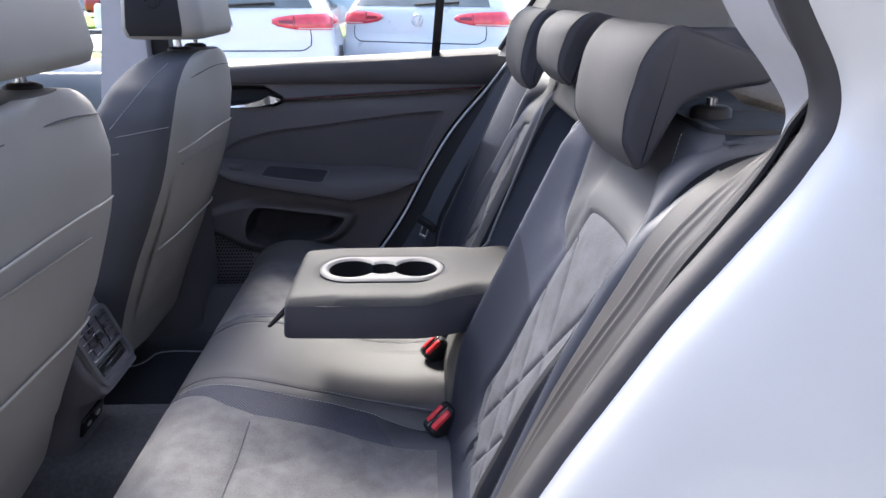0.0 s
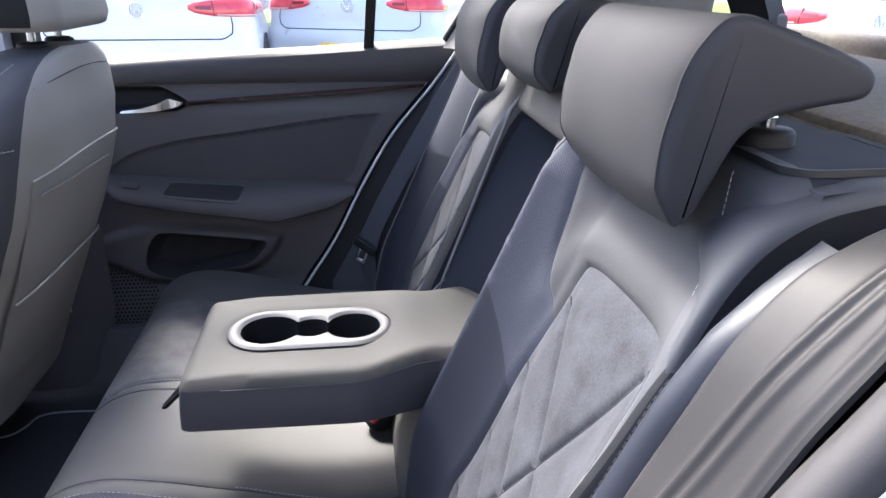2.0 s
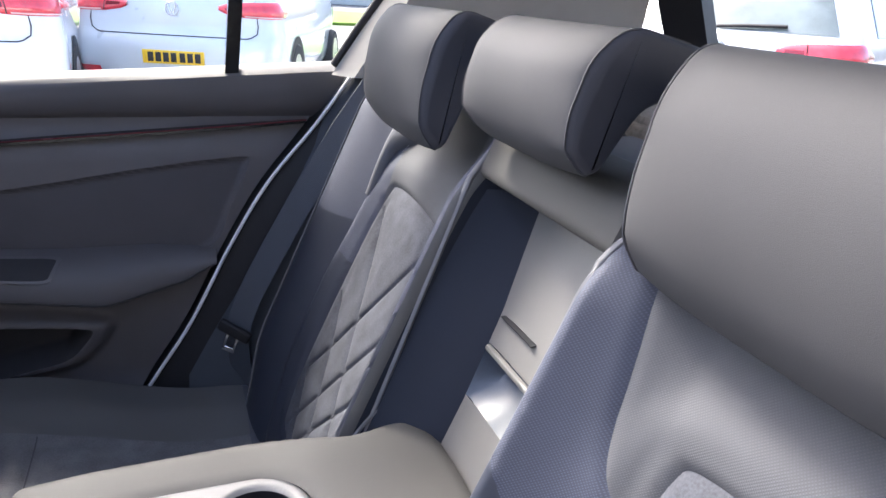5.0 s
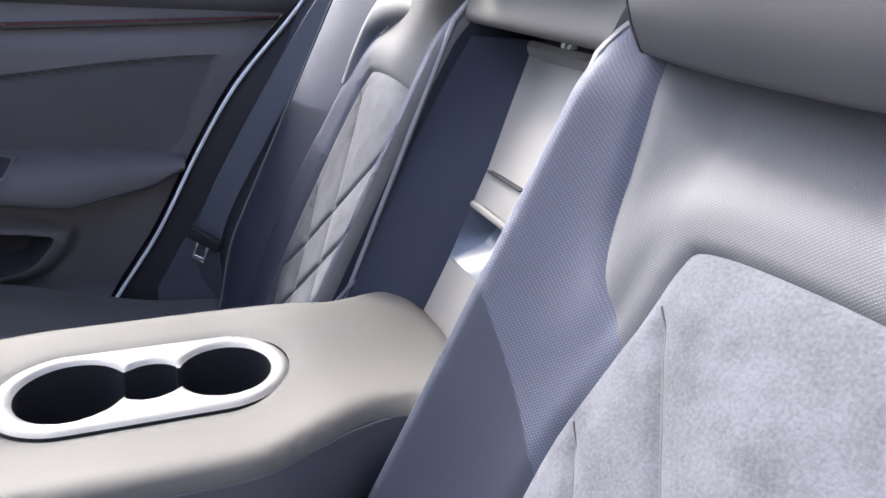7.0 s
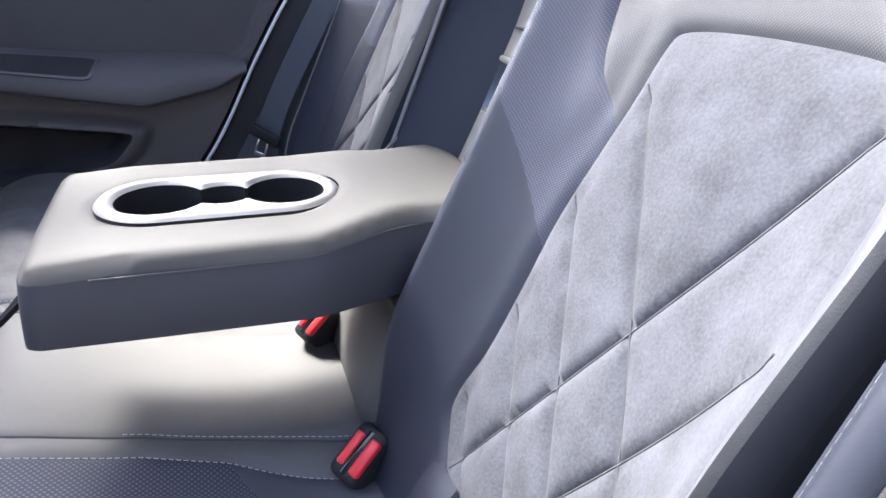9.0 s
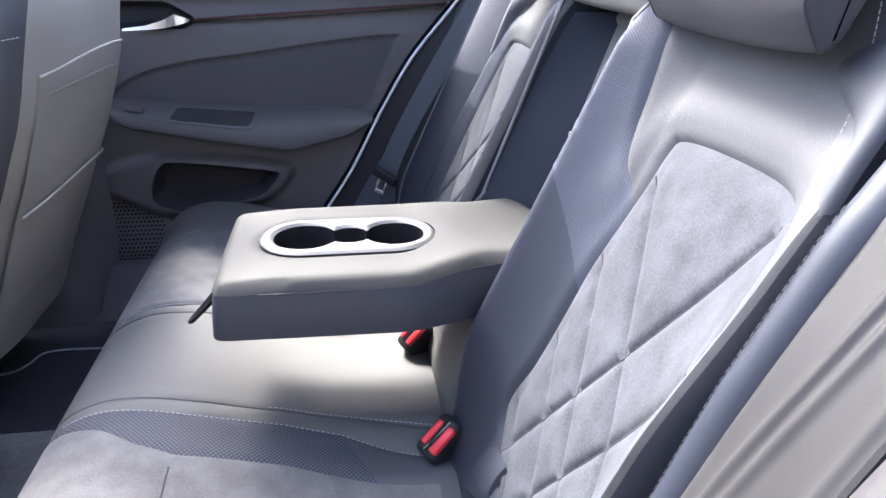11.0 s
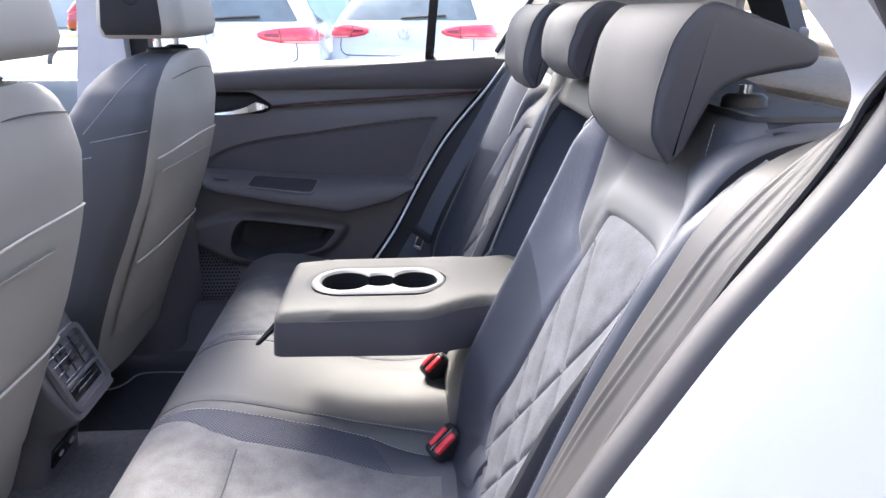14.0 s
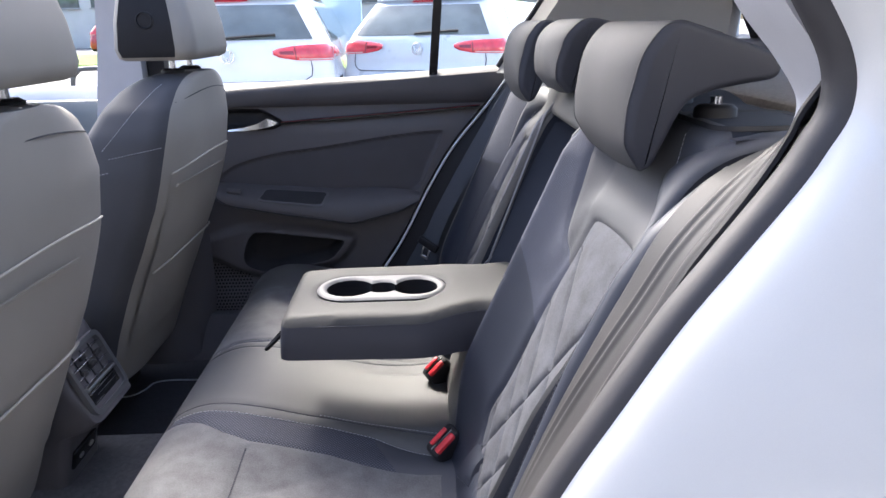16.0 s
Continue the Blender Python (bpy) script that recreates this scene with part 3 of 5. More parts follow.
tagged(part("door_frame_far", loft([[(x0, 0.735 - 0.12 * (z - 0.95), z), (x0, 0.70 - 0.12 * (z - 0.95), z), (x0 + 0.045, 0.70 - 0.12 * (z - 0.95), z), (x0 + 0.045, 0.735 - 0.12 * (z - 0.95), z)] for z, x0 in ((0.94, -0.762), (1.10, -0.752), (1.36, -0.718))]), BLACK), "black frame at the front of the far rear window", "window", kind="structure")
C_EDGE = [(0.175, 1.035), (0.215, 1.10), (0.262, 1.17), (0.32, 1.26), (0.40, 1.36)]
tagged(part("pillar_c_far", loft([[(x, 0.70 - 0.25 * max(0, z - 1.03), z), (x + 0.03, 0.655 - 0.25 * max(0, z - 1.03), z), (0.74 + 0.05 * (1.2 - z), 0.63 - 0.25 * max(0, z - 1.03), z), (0.80, 0.70 - 0.2 * max(0, z - 1.03), z)] for x, z in [(0.165, 1.02), *C_EDGE]]), GREY_TRIM), "warm grey trim of the far rear pillar", "pillar", kind="structure")
tagged(part("window_frame_far", tube([(x - 0.004, 0.71 - 0.22 * max(0, z - 1.03), z) for x, z in C_EDGE], 0.008, 8), BLACK), "black rubber edge of the far window", "window", kind="structure")
divider = part("window_divider", loft([[(-0.017 + k, 0.755 - 0.24 * (z - 1.02), z), (-0.017 + k, 0.735 - 0.24 * (z - 1.02), z), (0.006 + k, 0.735 - 0.24 * (z - 1.02), z), (0.006 + k, 0.755 - 0.24 * (z - 1.02), z)] for z, k in ((1.00, 0.0), (1.15, 0.012), (1.38, 0.03))]), GLOSS_BLACK)
tagged(divider, "black upright divider bar of the far window", "window", kind="structure")
window_far = tagged(part("window_1", loft([[(x, 0.765 - 0.24 * (z - 1.02), z) for x in (-0.78, -0.4, 0.0, 0.30)] for z in (0.97, 1.15, 1.38)], False, False), GLASS), "clear window glass of the far rear door", "window", kind="structure")
window_far.visible_shadow = False
tagged(part("door_2", loft([[(x, 0.80, 0.30), (x, 0.735, 0.30), (x, 0.725, 0.80), (x, 0.72, 0.935), (x, 0.745, 0.965), (x, 0.80, 0.965)] for x in (-1.9, -1.4, -0.885)]), FRONT_DOOR), "blue-grey inside of the far front door", "door", kind="structure")
tagged(part("roof_rail_far", box(-1.3, 0.8, 0.575, 0.68, 1.335, 1.45, 0.02), GREY_TRIM), "grey trim over the far doors", "trim", kind="structure")

# hatch, shelf and boot
tagged(part("parcel_shelf", box(0.42, 0.95, -0.60, 0.60, 1.0, 1.035, 0.012, 3), SHELF_FELT), "mottled grey felt parcel shelf", "shelf", kind="structure")
tagged(part("shelf_lip", tube([(0.44, y, 1.032) for y in np.linspace(-0.6, 0.6, 9)], 0.014, 8), SHELF_FELT), "rounded felt edge of the parcel shelf", "shelf", kind="structure")
tagged(part("hatch_sill", box(0.93, 1.02, -0.62, 0.66, 0.80, 1.07, 0.02, 3), SHELF_FELT), "grey lower trim of the tailgate", "trim", kind="structure")
tagged(part("hatch_strip", box(0.44, 0.93, 0.575, 0.63, 1.035, 1.10, 0.012, 3), DOOR_HARD), "dark side trim beside the parcel shelf", "trim", kind="structure")
tagged(part("pillar_d_far", loft([[(0.80 + k, 0.60 - s, z), (0.86 + k, 0.55 - s, z), (0.93 + k, 0.60 - s, z), (0.87 + k, 0.68 - s, z)] for z, k, s in ((1.03, 0.03, -0.01), (1.10, 0.0, 0.0), (1.18, -0.05, 0.02), (1.28, -0.13, 0.05), (1.38, -0.23, 0.09))]), BLACK), "black tailgate pillar trim", "pillar", kind="structure")
tagged(part("pillar_d_near", loft([[(0.80 + k, -0.60 + s, z), (0.86 + k, -0.55 + s, z), (0.93 + k, -0.60 + s, z), (0.87 + k, -0.68 + s, z)] for z, k, s in ((1.03, 0.03, 0.0), (1.18, -0.05, 0.02), (1.38, -0.23, 0.09))]), BLACK), "black tailgate pillar trim", "pillar", kind="structure")
tagged(part("boot_wall", box(0.45, 0.95, -0.70, 0.70, 0.24, 0.30, 0.01), CARPET), "black boot floor", "floor", kind="structure")
tagged(part("tail_panel", box(0.95, 1.0, -0.72, 0.72, 0.25, 0.85, 0.02), CARPET), "dark carpet inside of the tailgate", "wall", kind="structure")
tagged(part("side_panel_far", box(0.20, 0.98, 0.70, 0.78, 0.22, 1.05, 0.02), DOOR_HARD), "dark side panel of the boot", "wall", kind="structure")
tagged(part("side_panel_near", box(0.34, 0.98, -0.70, -0.62, 0.22, 1.02, 0.02), DOOR_HARD), "dark side panel of the boot", "wall", kind="structure")

# ---- near door opening: outer skin, seal and inner trim follow one curve ----
OPENING = smooth_line([(0.10, 1.42), (0.185, 1.275), (0.232, 1.185), (0.270, 1.125), (0.277, 1.085), (0.263, 1.053), (0.246, 1.024), (0.207, 0.969), (0.168, 0.914), (0.124, 0.840), (0.080, 0.764), (0.030, 0.66), (-0.005, 0.54), (-0.02, 0.40), (-0.02, 0.22)], 8)


def along_opening(profile, curve=OPENING):
    """Sweeps (inset towards the rear, y) pairs along the rear edge of the door opening."""
    rings = []
    for k, q in enumerate(curve):
        a, b = curve[max(k - 1, 0)], curve[min(k + 1, len(curve) - 1)]
        d = np.array(b) - np.array(a)
        d = d / np.linalg.norm(d)
        nx, nz = -d[1], d[0]
        if nx < 0:
            nx, nz = -nx, -nz
        rings.append([(q[0] + o * nx, y, q[1] + o * nz) for o, y in profile])
    return loft(rings, False, False)


body = thing("car_body_side", (0.3, -0.78, 0.3), "glossy white rear quarter of the open car", "car body", kind="structure")
part("outer_panel", along_opening([(0.000, -0.699), (0.004, -0.706), (0.018, -0.722), (0.045, -0.738), (0.09, -0.756), (0.16, -0.778), (0.25, -0.80), (0.40, -0.825), (0.60, -0.84), (1.0, -0.80)]), OWN_PAINT, body)
part("door_seal", along_opening([(0.006, -0.700), (-0.006, -0.696), (-0.012, -0.686), (-0.012, -0.674), (-0.006, -0.664), (0.004, -0.660), (0.012, -0.660)]), RUBBER, body, "dark grey rubber door seal", 80)
part("seal_gap", along_opening([(0.010, -0.661), (0.018, -0.657), (0.010, -0.652)]), BLACK, body)

seal_side = smooth_line([(0.292, 1.115), (0.268, 1.080), (0.258, 1.056), (0.242, 1.026), (0.220, 0.992), (0.190, 0.948), (0.160, 0.892), (0.133, 0.845), (0.093, 0.766), (0.042, 0.66), (0.007, 0.54), (-0.008, 0.40), (-0.010, 0.22)], 8)
seat_side = smooth_line([(0.425, 1.045), (0.330, 1.043), (0.288, 1.035), (0.252, 1.019), (0.222, 0.998), (0.190, 0.957), (0.161, 0.900), (0.135, 0.848), (0.098, 0.768), (0.052, 0.656), (0.012, 0.53), (-0.005, 0.40), (-0.01, 0.22)], 8)
rows = []
for (x1, z1), (x0, z0) in zip(seal_side, seat_side):
    row = []
    centre = float(np.interp(z0, (0.66, 0.75, 0.85, 0.95, 1.03), (0.10, 0.16, 0.32, 0.42, 0.50)))
    height = 0.0034 * float(smooth(0.66, 0.80, z0))
    for u in np.linspace(0.96, -0.28, 72):
        rib = height * (math.exp(-((u - centre) / 0.05) ** 2) + 0.8 * math.exp(-((u - centre - 0.15) / 0.05) ** 2))
        rib += 0.0020 * math.exp(-((u - 0.86) / 0.05) ** 2)
        sink = 0.030 * min(0.0, u) ** 2 / 0.0784
        v = max(u, 0.0)
        row.append((x0 + (x1 - x0) * v - 0.9 * rib + sink, -0.572 - 0.081 * u, z0 + (z1 - z0) * v + 0.45 * rib - 0.6 * sink))
    rows.append(row)
part("seal_line", tube([(x - 0.001, -0.654, z) for x, z in seal_side], 0.0034, 6), BLACK, body, "dark line beside the door seal")
part("inner_trim", loft(rows, False, False), TRIM, body, "grey ribbed plastic trim inside the opening", 80)

pale = smooth_line([(0.10, 1.36), (0.17, 1.25), (0.222, 1.165), (0.265, 1.115), (0.288, 1.08), (0.284, 1.05), (0.272, 1.026)], 8)
rings = []
for k, (x, z) in enumerate(pale):
    w = 0.036 - 0.010 * (k / (len(pale) - 1)) ** 6
    rings.append([(x, -0.600, z), (x + 0.2 * w, -0.612, z + 0.1 * w), (x + w, -0.628, z + 0.15 * w), (x + w, -0.66, z + 0.15 * w), (x + 0.3 * w, -0.66, z)])
tagged(part("pillar_trim_near", loft(rings), PALE_TRIM), "pale lilac-grey window pillar trim", "pillar", kind="structure")


# ---- far rear door ----
door = thing("door_1", (-0.4, 0.78, 0.3), "dark charcoal inside of the closed far rear door", "door", kind="structure")
SEAM = smooth_line([(-0.24, 0.36), (-0.179, 0.452), (-0.109, 0.558), (-0.032, 0.704), (0.04, 0.822), (0.132, 0.932), (0.205, 1.03)], 6)
seam_z, seam_x = [p[1] for p in SEAM], [p[0] for p in SEAM]
POCKET = smooth_line([(-0.536, 0.580), (-0.560, 0.545), (-0.568, 0.498), (-0.545, 0.475), (-0.490, 0.463), (-0.40, 0.480), (-0.323, 0.496), (-0.290, 0.525), (-0.274, 0.550), (-0.300, 0.559), (-0.40, 0.572), (-0.50, 0.584)], 4, True)
POCKET = [tuple(p) for p in POCKET]
HOUSING = [tuple(p) for p in smooth_line([(-0.74, 0.548), (-0.66, 0.570), (-0.60, 0.588), (-0.53, 0.599), (-0.40, 0.590), (-0.29, 0.575), (-0.245, 0.560), (-0.262, 0.520), (-0.31, 0.480), (-0.40, 0.462), (-0.49, 0.446), (-0.57, 0.458), (-0.65, 0.50), (-0.74, 0.525)], 4, True)]
HANDLE_CUP = [(-0.66, 0.871), (-0.452, 0.876), (-0.432, 0.886), (-0.424, 0.895), (-0.434, 0.904), (-0.451, 0.914), (-0.478, 0.929), (-0.492, 0.933), (-0.66, 0.934)]
UPPER = [tuple(p) for p in smooth_line([(-0.70, 0.69), (-0.638, 0.734), (-0.570, 0.779), (-0.461, 0.808), (-0.327, 0.825), (-0.149, 0.850), (0.0, 0.864), (0.018, 0.850), (-0.02, 0.765), (-0.059, 0.693), (-0.20, 0.66), (-0.45, 0.66), (-0.62, 0.67)], 5, True)]


def door_y(x, z):
    pocket, housing = polygon_distance(POCKET, x, z), polygon_distance(HOUSING, x, z)
    y = 0.755 - 0.012 * smooth(0.93, 0.86, z)
    y = y - 0.022 * smooth(0.012, -0.012, housing)
    y = y + 0.060 * smooth(0.0, -0.022, pocket) - 0.004 * smooth(0.012, 0.0, pocket) * smooth(-0.004, 0.004, pocket)
    y = y + 0.030 * smooth(0.0, -0.014, polygon_distance(HANDLE_CUP, x, z))
    y = y + 0.008 * smooth(0.0, -0.010, polygon_distance(UPPER, x, z))
    return y - 0.03 * smooth(0.46, 0.36, z)


def door_outline(x, z):
    front = -0.715 + 0.0 * z
    rear = np.interp(z, seam_z, seam_x)
    return np.maximum(np.maximum(front - x, x - rear), np.maximum(0.30 - z, z - (0.938 + 0.0 * x)))


def door_region(x, z):
    names = np.full(x.shape, "panel", dtype=object)
    names[polygon_distance(UPPER, x, z) < 0] = "fabric_insert"
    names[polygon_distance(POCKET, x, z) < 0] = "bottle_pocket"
    names[polygon_distance(HANDLE_CUP, x, z) < 0] = "handle_recess"
    return names


pieces, rim, net = sheet(lambda x, z: (x, door_y(x, z), z), np.arange(-0.73, 0.22, 0.0055), np.arange(0.29, 0.95, 0.0055), door_outline,
                         [lambda x, z: polygon_distance(POCKET, x, z), lambda x, z: polygon_distance(HANDLE_CUP, x, z), lambda x, z: polygon_distance(UPPER, x, z)], door_region)
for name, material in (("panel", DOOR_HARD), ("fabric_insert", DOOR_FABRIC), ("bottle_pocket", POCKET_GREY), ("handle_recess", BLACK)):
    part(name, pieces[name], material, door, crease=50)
part("door_edge", skirt(rim, net, lambda p, s: (p[0], p[1] + 0.06 * s, p[2]), 2), DOOR_HARD, door)
rear_top = float(np.interp(1.03, seam_z, seam_x))
part("window_sill", loft([[(x, 0.757, 0.935), (x, 0.738, 0.945 + k * 0.3), (x, 0.728, 0.975 + k * 0.5), (x, 0.730, 0.990 + k), (x, 0.745, 1.000 + k), (x, 0.775, 1.004 + k)] for x, k in ((-0.75, -0.022), (-0.4, 0.0), (-0.1, 0.016), (0.1, 0.028), (rear_top, 0.034))], False, False), DOOR_SOFT, door, "soft grey sill under the window")
strip = [(-0.43, 0.893), (-0.30, 0.901), (-0.1, 0.913), (0.05, 0.923), (0.125, 0.929)]
part("trim_strip", loft([[(x, 0.752, z + h), (x, 0.735, z + 0.6 * h), (x, 0.735, z - 0.4 * h), (x, 0.75, z - h)] for (x, z), h in zip(strip, (0.005, 0.006, 0.006, 0.005, 0.003))], False, False), GLOSS_BLACK, door, "gloss black trim strip")
part("red_line", tube([(x, 0.735, z + 0.004) for x, z in strip], 0.0014, 6), GLOSS_RED, door)
part("weather_strip", tube([(x + 0.006, 0.705, z) for x, z in SEAM], 0.0034, 8), STRIP_PALE, door, "pale edge of the door seal")
part("front_strip", tube(smooth_line([(-0.70, 0.712, 0.66), (-0.706, 0.705, 0.52), (-0.712, 0.70, 0.42), (-0.68, 0.70, 0.33)], 6), 0.0035, 8), STRIP_PALE, door)
part("handle", loft([[(x, y - 0.006, z - h), (x, y + 0.006, z - h), (x, y + 0.008, z + h), (x, y - 0.004, z + h)] for x, y, z, h in ((-0.580, 0.750, 0.875, 0.002), (-0.53, 0.738, 0.880, 0.0045), (-0.49, 0.732, 0.888, 0.008), (-0.466, 0.730, 0.8965, 0.0115), (-0.450, 0.733, 0.8960, 0.007), (-0.437, 0.742, 0.8950, 0.002))]), CHROME, door, "satin chrome door handle")


def ledge(x, s):
    """The door's armrest: s runs from its back edge over the top to its lower front edge."""
    zt = float(np.interp(x, (-0.645, -0.60, -0.483, -0.302, -0.16, -0.05), (0.730, 0.727, 0.717, 0.704, 0.703, 0.690)))
    zl = float(np.interp(x, (-0.645, -0.61, -0.574, -0.43, -0.24, -0.11, -0.05), (0.716, 0.690, 0.676, 0.648, 0.618, 0.642, 0.672)))
    d = 0.078 * math.sqrt(max(0.0, min(1.0, (x + 0.648) / 0.05))) * (1 - 0.45 * float(smooth(-0.28, -0.05, x)))
    return x, 0.752 - d * (1 - (1 - s) ** 2.2), zt + (zl - zt) * (0.25 * s + 0.75 * s ** 1.6)


stations = [-0.647, -0.644, -0.638, -0.63, -0.62, *np.linspace(-0.605, -0.05, 34)]
rows = []
for x in stations:
    edge = ledge(x, 1.0)
    rows.append([ledge(x, s) for s in np.linspace(0, 1, 13)] + [(x, edge[1] + 0.003, edge[2] - 0.005), (x, edge[1] + 0.02, edge[2] - 0.010), (x, 0.757, edge[2] - 0.012)])
rest = part("armrest_ledge", loft(rows, False, False), DOOR_SOFT, door, "soft dark armrest of the door", 50)
part("edge_bead", tube([(x, y - 0.0005, z) for x, y, z in (ledge(x, 1.0) for x in np.linspace(-0.64, -0.055, 50))], 0.0016, 6), TRIM, rest)
tray = []
for inset, out in ((0.0, -0.001), (0.0, 0.0022), (0.10, 0.0022), (0.14, 0.0008)):
    ring = []
    for u, v in rounded(0, 1, 0, 1, 0.12, 4):
        u, v = inset * 0.3 + u * (1 - 0.6 * inset), inset + v * (1 - 2 * inset)
        p = ledge(-0.495 + 0.180 * u + 0.02 * (0.5 - v), 0.16 + 0.50 * v)
        ring.append((p[0], p[1] - out, p[2] + out))
    tray.append(ring)
part("tray_rim", loft(tray[:3], True, False), DOOR_HARD, rest)
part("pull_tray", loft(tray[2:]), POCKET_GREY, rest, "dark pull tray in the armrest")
switch = [[(p[0], p[1] - o, p[2] + o) for p in (ledge(-0.590 + 0.040 * u, 0.30 + 0.20 * v) for u, v in rounded(k, 1 - k, k, 1 - k, 0.2, 3))] for k, o in ((0.0, 0.0), (0.02, 0.004), (0.12, 0.006))]
part("window_switch", loft(switch), DOOR_HARD, rest)
dots = []
for i in range(15):
    for j in range(17):
        x, z = -0.69 + 0.0095 * i + 0.0047 * (j % 2), 0.33 + 0.0095 * j
        if z < 0.50 - 0.35 * (x + 0.69) and z > 0.335 + 0.25 * max(0, x + 0.66) and x < -0.555:
            y = float(door_y(np.array([x]), np.array([z]))[0])
            dots.append(loft([[(x + r * math.cos(a), y - o, z + r * math.sin(a)) for a in [2 * math.pi * k / 6 for k in range(6)]] for r, o in ((0.0035, -0.001), (0.0032, 0.0012), (0.002, 0.0008))]))
speaker = part("speaker_grille", join(*dots), BLACK, door, "dotted loudspeaker grille")
tagged(speaker, kind="stuff")
tagged(part("door_sill_far", loft([[(x, 0.62, FLOOR), (x, 0.66, 0.30), (x, 0.69, 0.345), (x, 0.76, 0.355), (x, 0.76, FLOOR)] for x in (-1.1, -0.5, 0.1)]), DOOR_HARD), "dark plastic sill under the far door", "trim", kind="structure")
tagged(part("pillar_foot_far", loft([[(-0.94, 0.72, z), (-0.93, 0.66 - k, z), (-0.80, 0.655 - k, z), (-0.70, 0.68 - k, z), (-0.66, 0.72, z)] for z, k in ((FLOOR, 0.05), (0.33, 0.03), (0.45, 0.0), (0.62, 0.0))]), DOOR_HARD), "grey plastic foot of the far pillar", "trim", kind="structure")
tagged(part("door_jamb_far", loft([[(x + 0.004, 0.768, z), (x + 0.008, 0.714, z), (x + 0.035, 0.700, z), (x + 0.13, 0.675, z)] for x, z in SEAM], False, False), BLACK), "black rubber jamb behind the far door", "trim", kind="structure")
tagged(part("wheel_arch_far", loft([[(0.20 + x, 0.635, z), (0.02 + x, 0.675, z), (-0.02 + x, 0.72, z), (0.2 + x, 0.74, z)] for z, x in ((0.25, -0.16), (0.45, -0.12), (0.60, -0.03), (0.80, 0.08), (0.95, 0.17), (1.05, 0.24))]), ARCH_TRIM), "blue-grey padded trim beside the far seat", "trim", kind="structure")


# ---- rear seat backs ----
def face_x(z):
    return 0.124 + 0.44 * (z - 0.687)


def widen(z):
    """How far the wing beside the wheel arch spreads below the shoulder."""
    return 0.008 * smooth(0.93, 0.70, z)


BACK = rounded(-0.492, -0.134, 0.405, 1.030, 0.05, 10)
BACK = sum([[(a[0] + (b[0] - a[0]) * j / 12, a[1] + (b[1] - a[1]) * j / 12) for j in range(12 if math.dist(a, b) > 0.2 else 1)] for a, b in zip(BACK, BACK[1:] + BACK[:1])], [])
BACK = [(y - float(widen(z)) * float(smooth(-0.40, -0.48, y)), z) for y, z in BACK]
PAD_INNER = [(-0.247, 0.862), (-0.262, 0.877), (-0.34, 0.884), (-0.430, 0.883)]
PAD_FOOT = [(-0.35, 0.462), (-0.262, 0.495), (-0.222, 0.530), (-0.216, 0.560), (-0.223, 0.60), (-0.225, 0.66), (-0.225, 0.728), (-0.234, 0.785), (-0.242, 0.825)]
PAD_OUTER = {"near": [(-0.460, 0.868), (-0.482, 0.82), (-0.491, 0.74), (-0.495, 0.66), (-0.495, 0.58), (-0.488, 0.50), (-0.46, 0.455)], "far": [(-0.446, 0.870), (-0.455, 0.82), (-0.458, 0.72), (-0.460, 0.60), (-0.458, 0.51), (-0.44, 0.47)]}
PADS = {side: [tuple(p) for p in smooth_line(PAD_INNER + outer + PAD_FOOT, 4, True)] for side, outer in PAD_OUTER.items()}
QUILT = ((1.29, 1.160), (1.26, 1.039), (1.10, 0.904), (1.02, 0.79), (-1.80, 0.049), (-1.75, -0.083), (-1.72, -0.21))  # slope and height of each quilted line
SEAM_A = lambda y: 0.818 + (y + 0.137) * 1.36           # leather below, mesh above
MESH_SEAM_Y, MESH_SEAM_Z = np.array(smooth_line([(-0.28, 0.74), (-0.234, 0.806), (-0.207, 0.838), (-0.194, 0.872), (-0.187, 0.91), (-0.178, 0.96), (-0.165, 1.017), (-0.158, 1.05)], 6)).T
OUTER_Y, OUTER_Z = np.array(smooth_line([(-0.505, 0.40), (-0.505, 0.66), (-0.502, 0.75), (-0.494, 0.81), (-0.478, 0.86), (-0.462, 0.905), (-0.440, 0.95), (-0.424, 0.98), (-0.388, 1.04)], 6)).T


def quilt_gap(y, z):
    gap = np.full(np.shape(y), 1.0)
    for m, c in QUILT:
        gap = np.minimum(gap, np.abs(z - m * y - c) / math.hypot(1, m))
    return gap


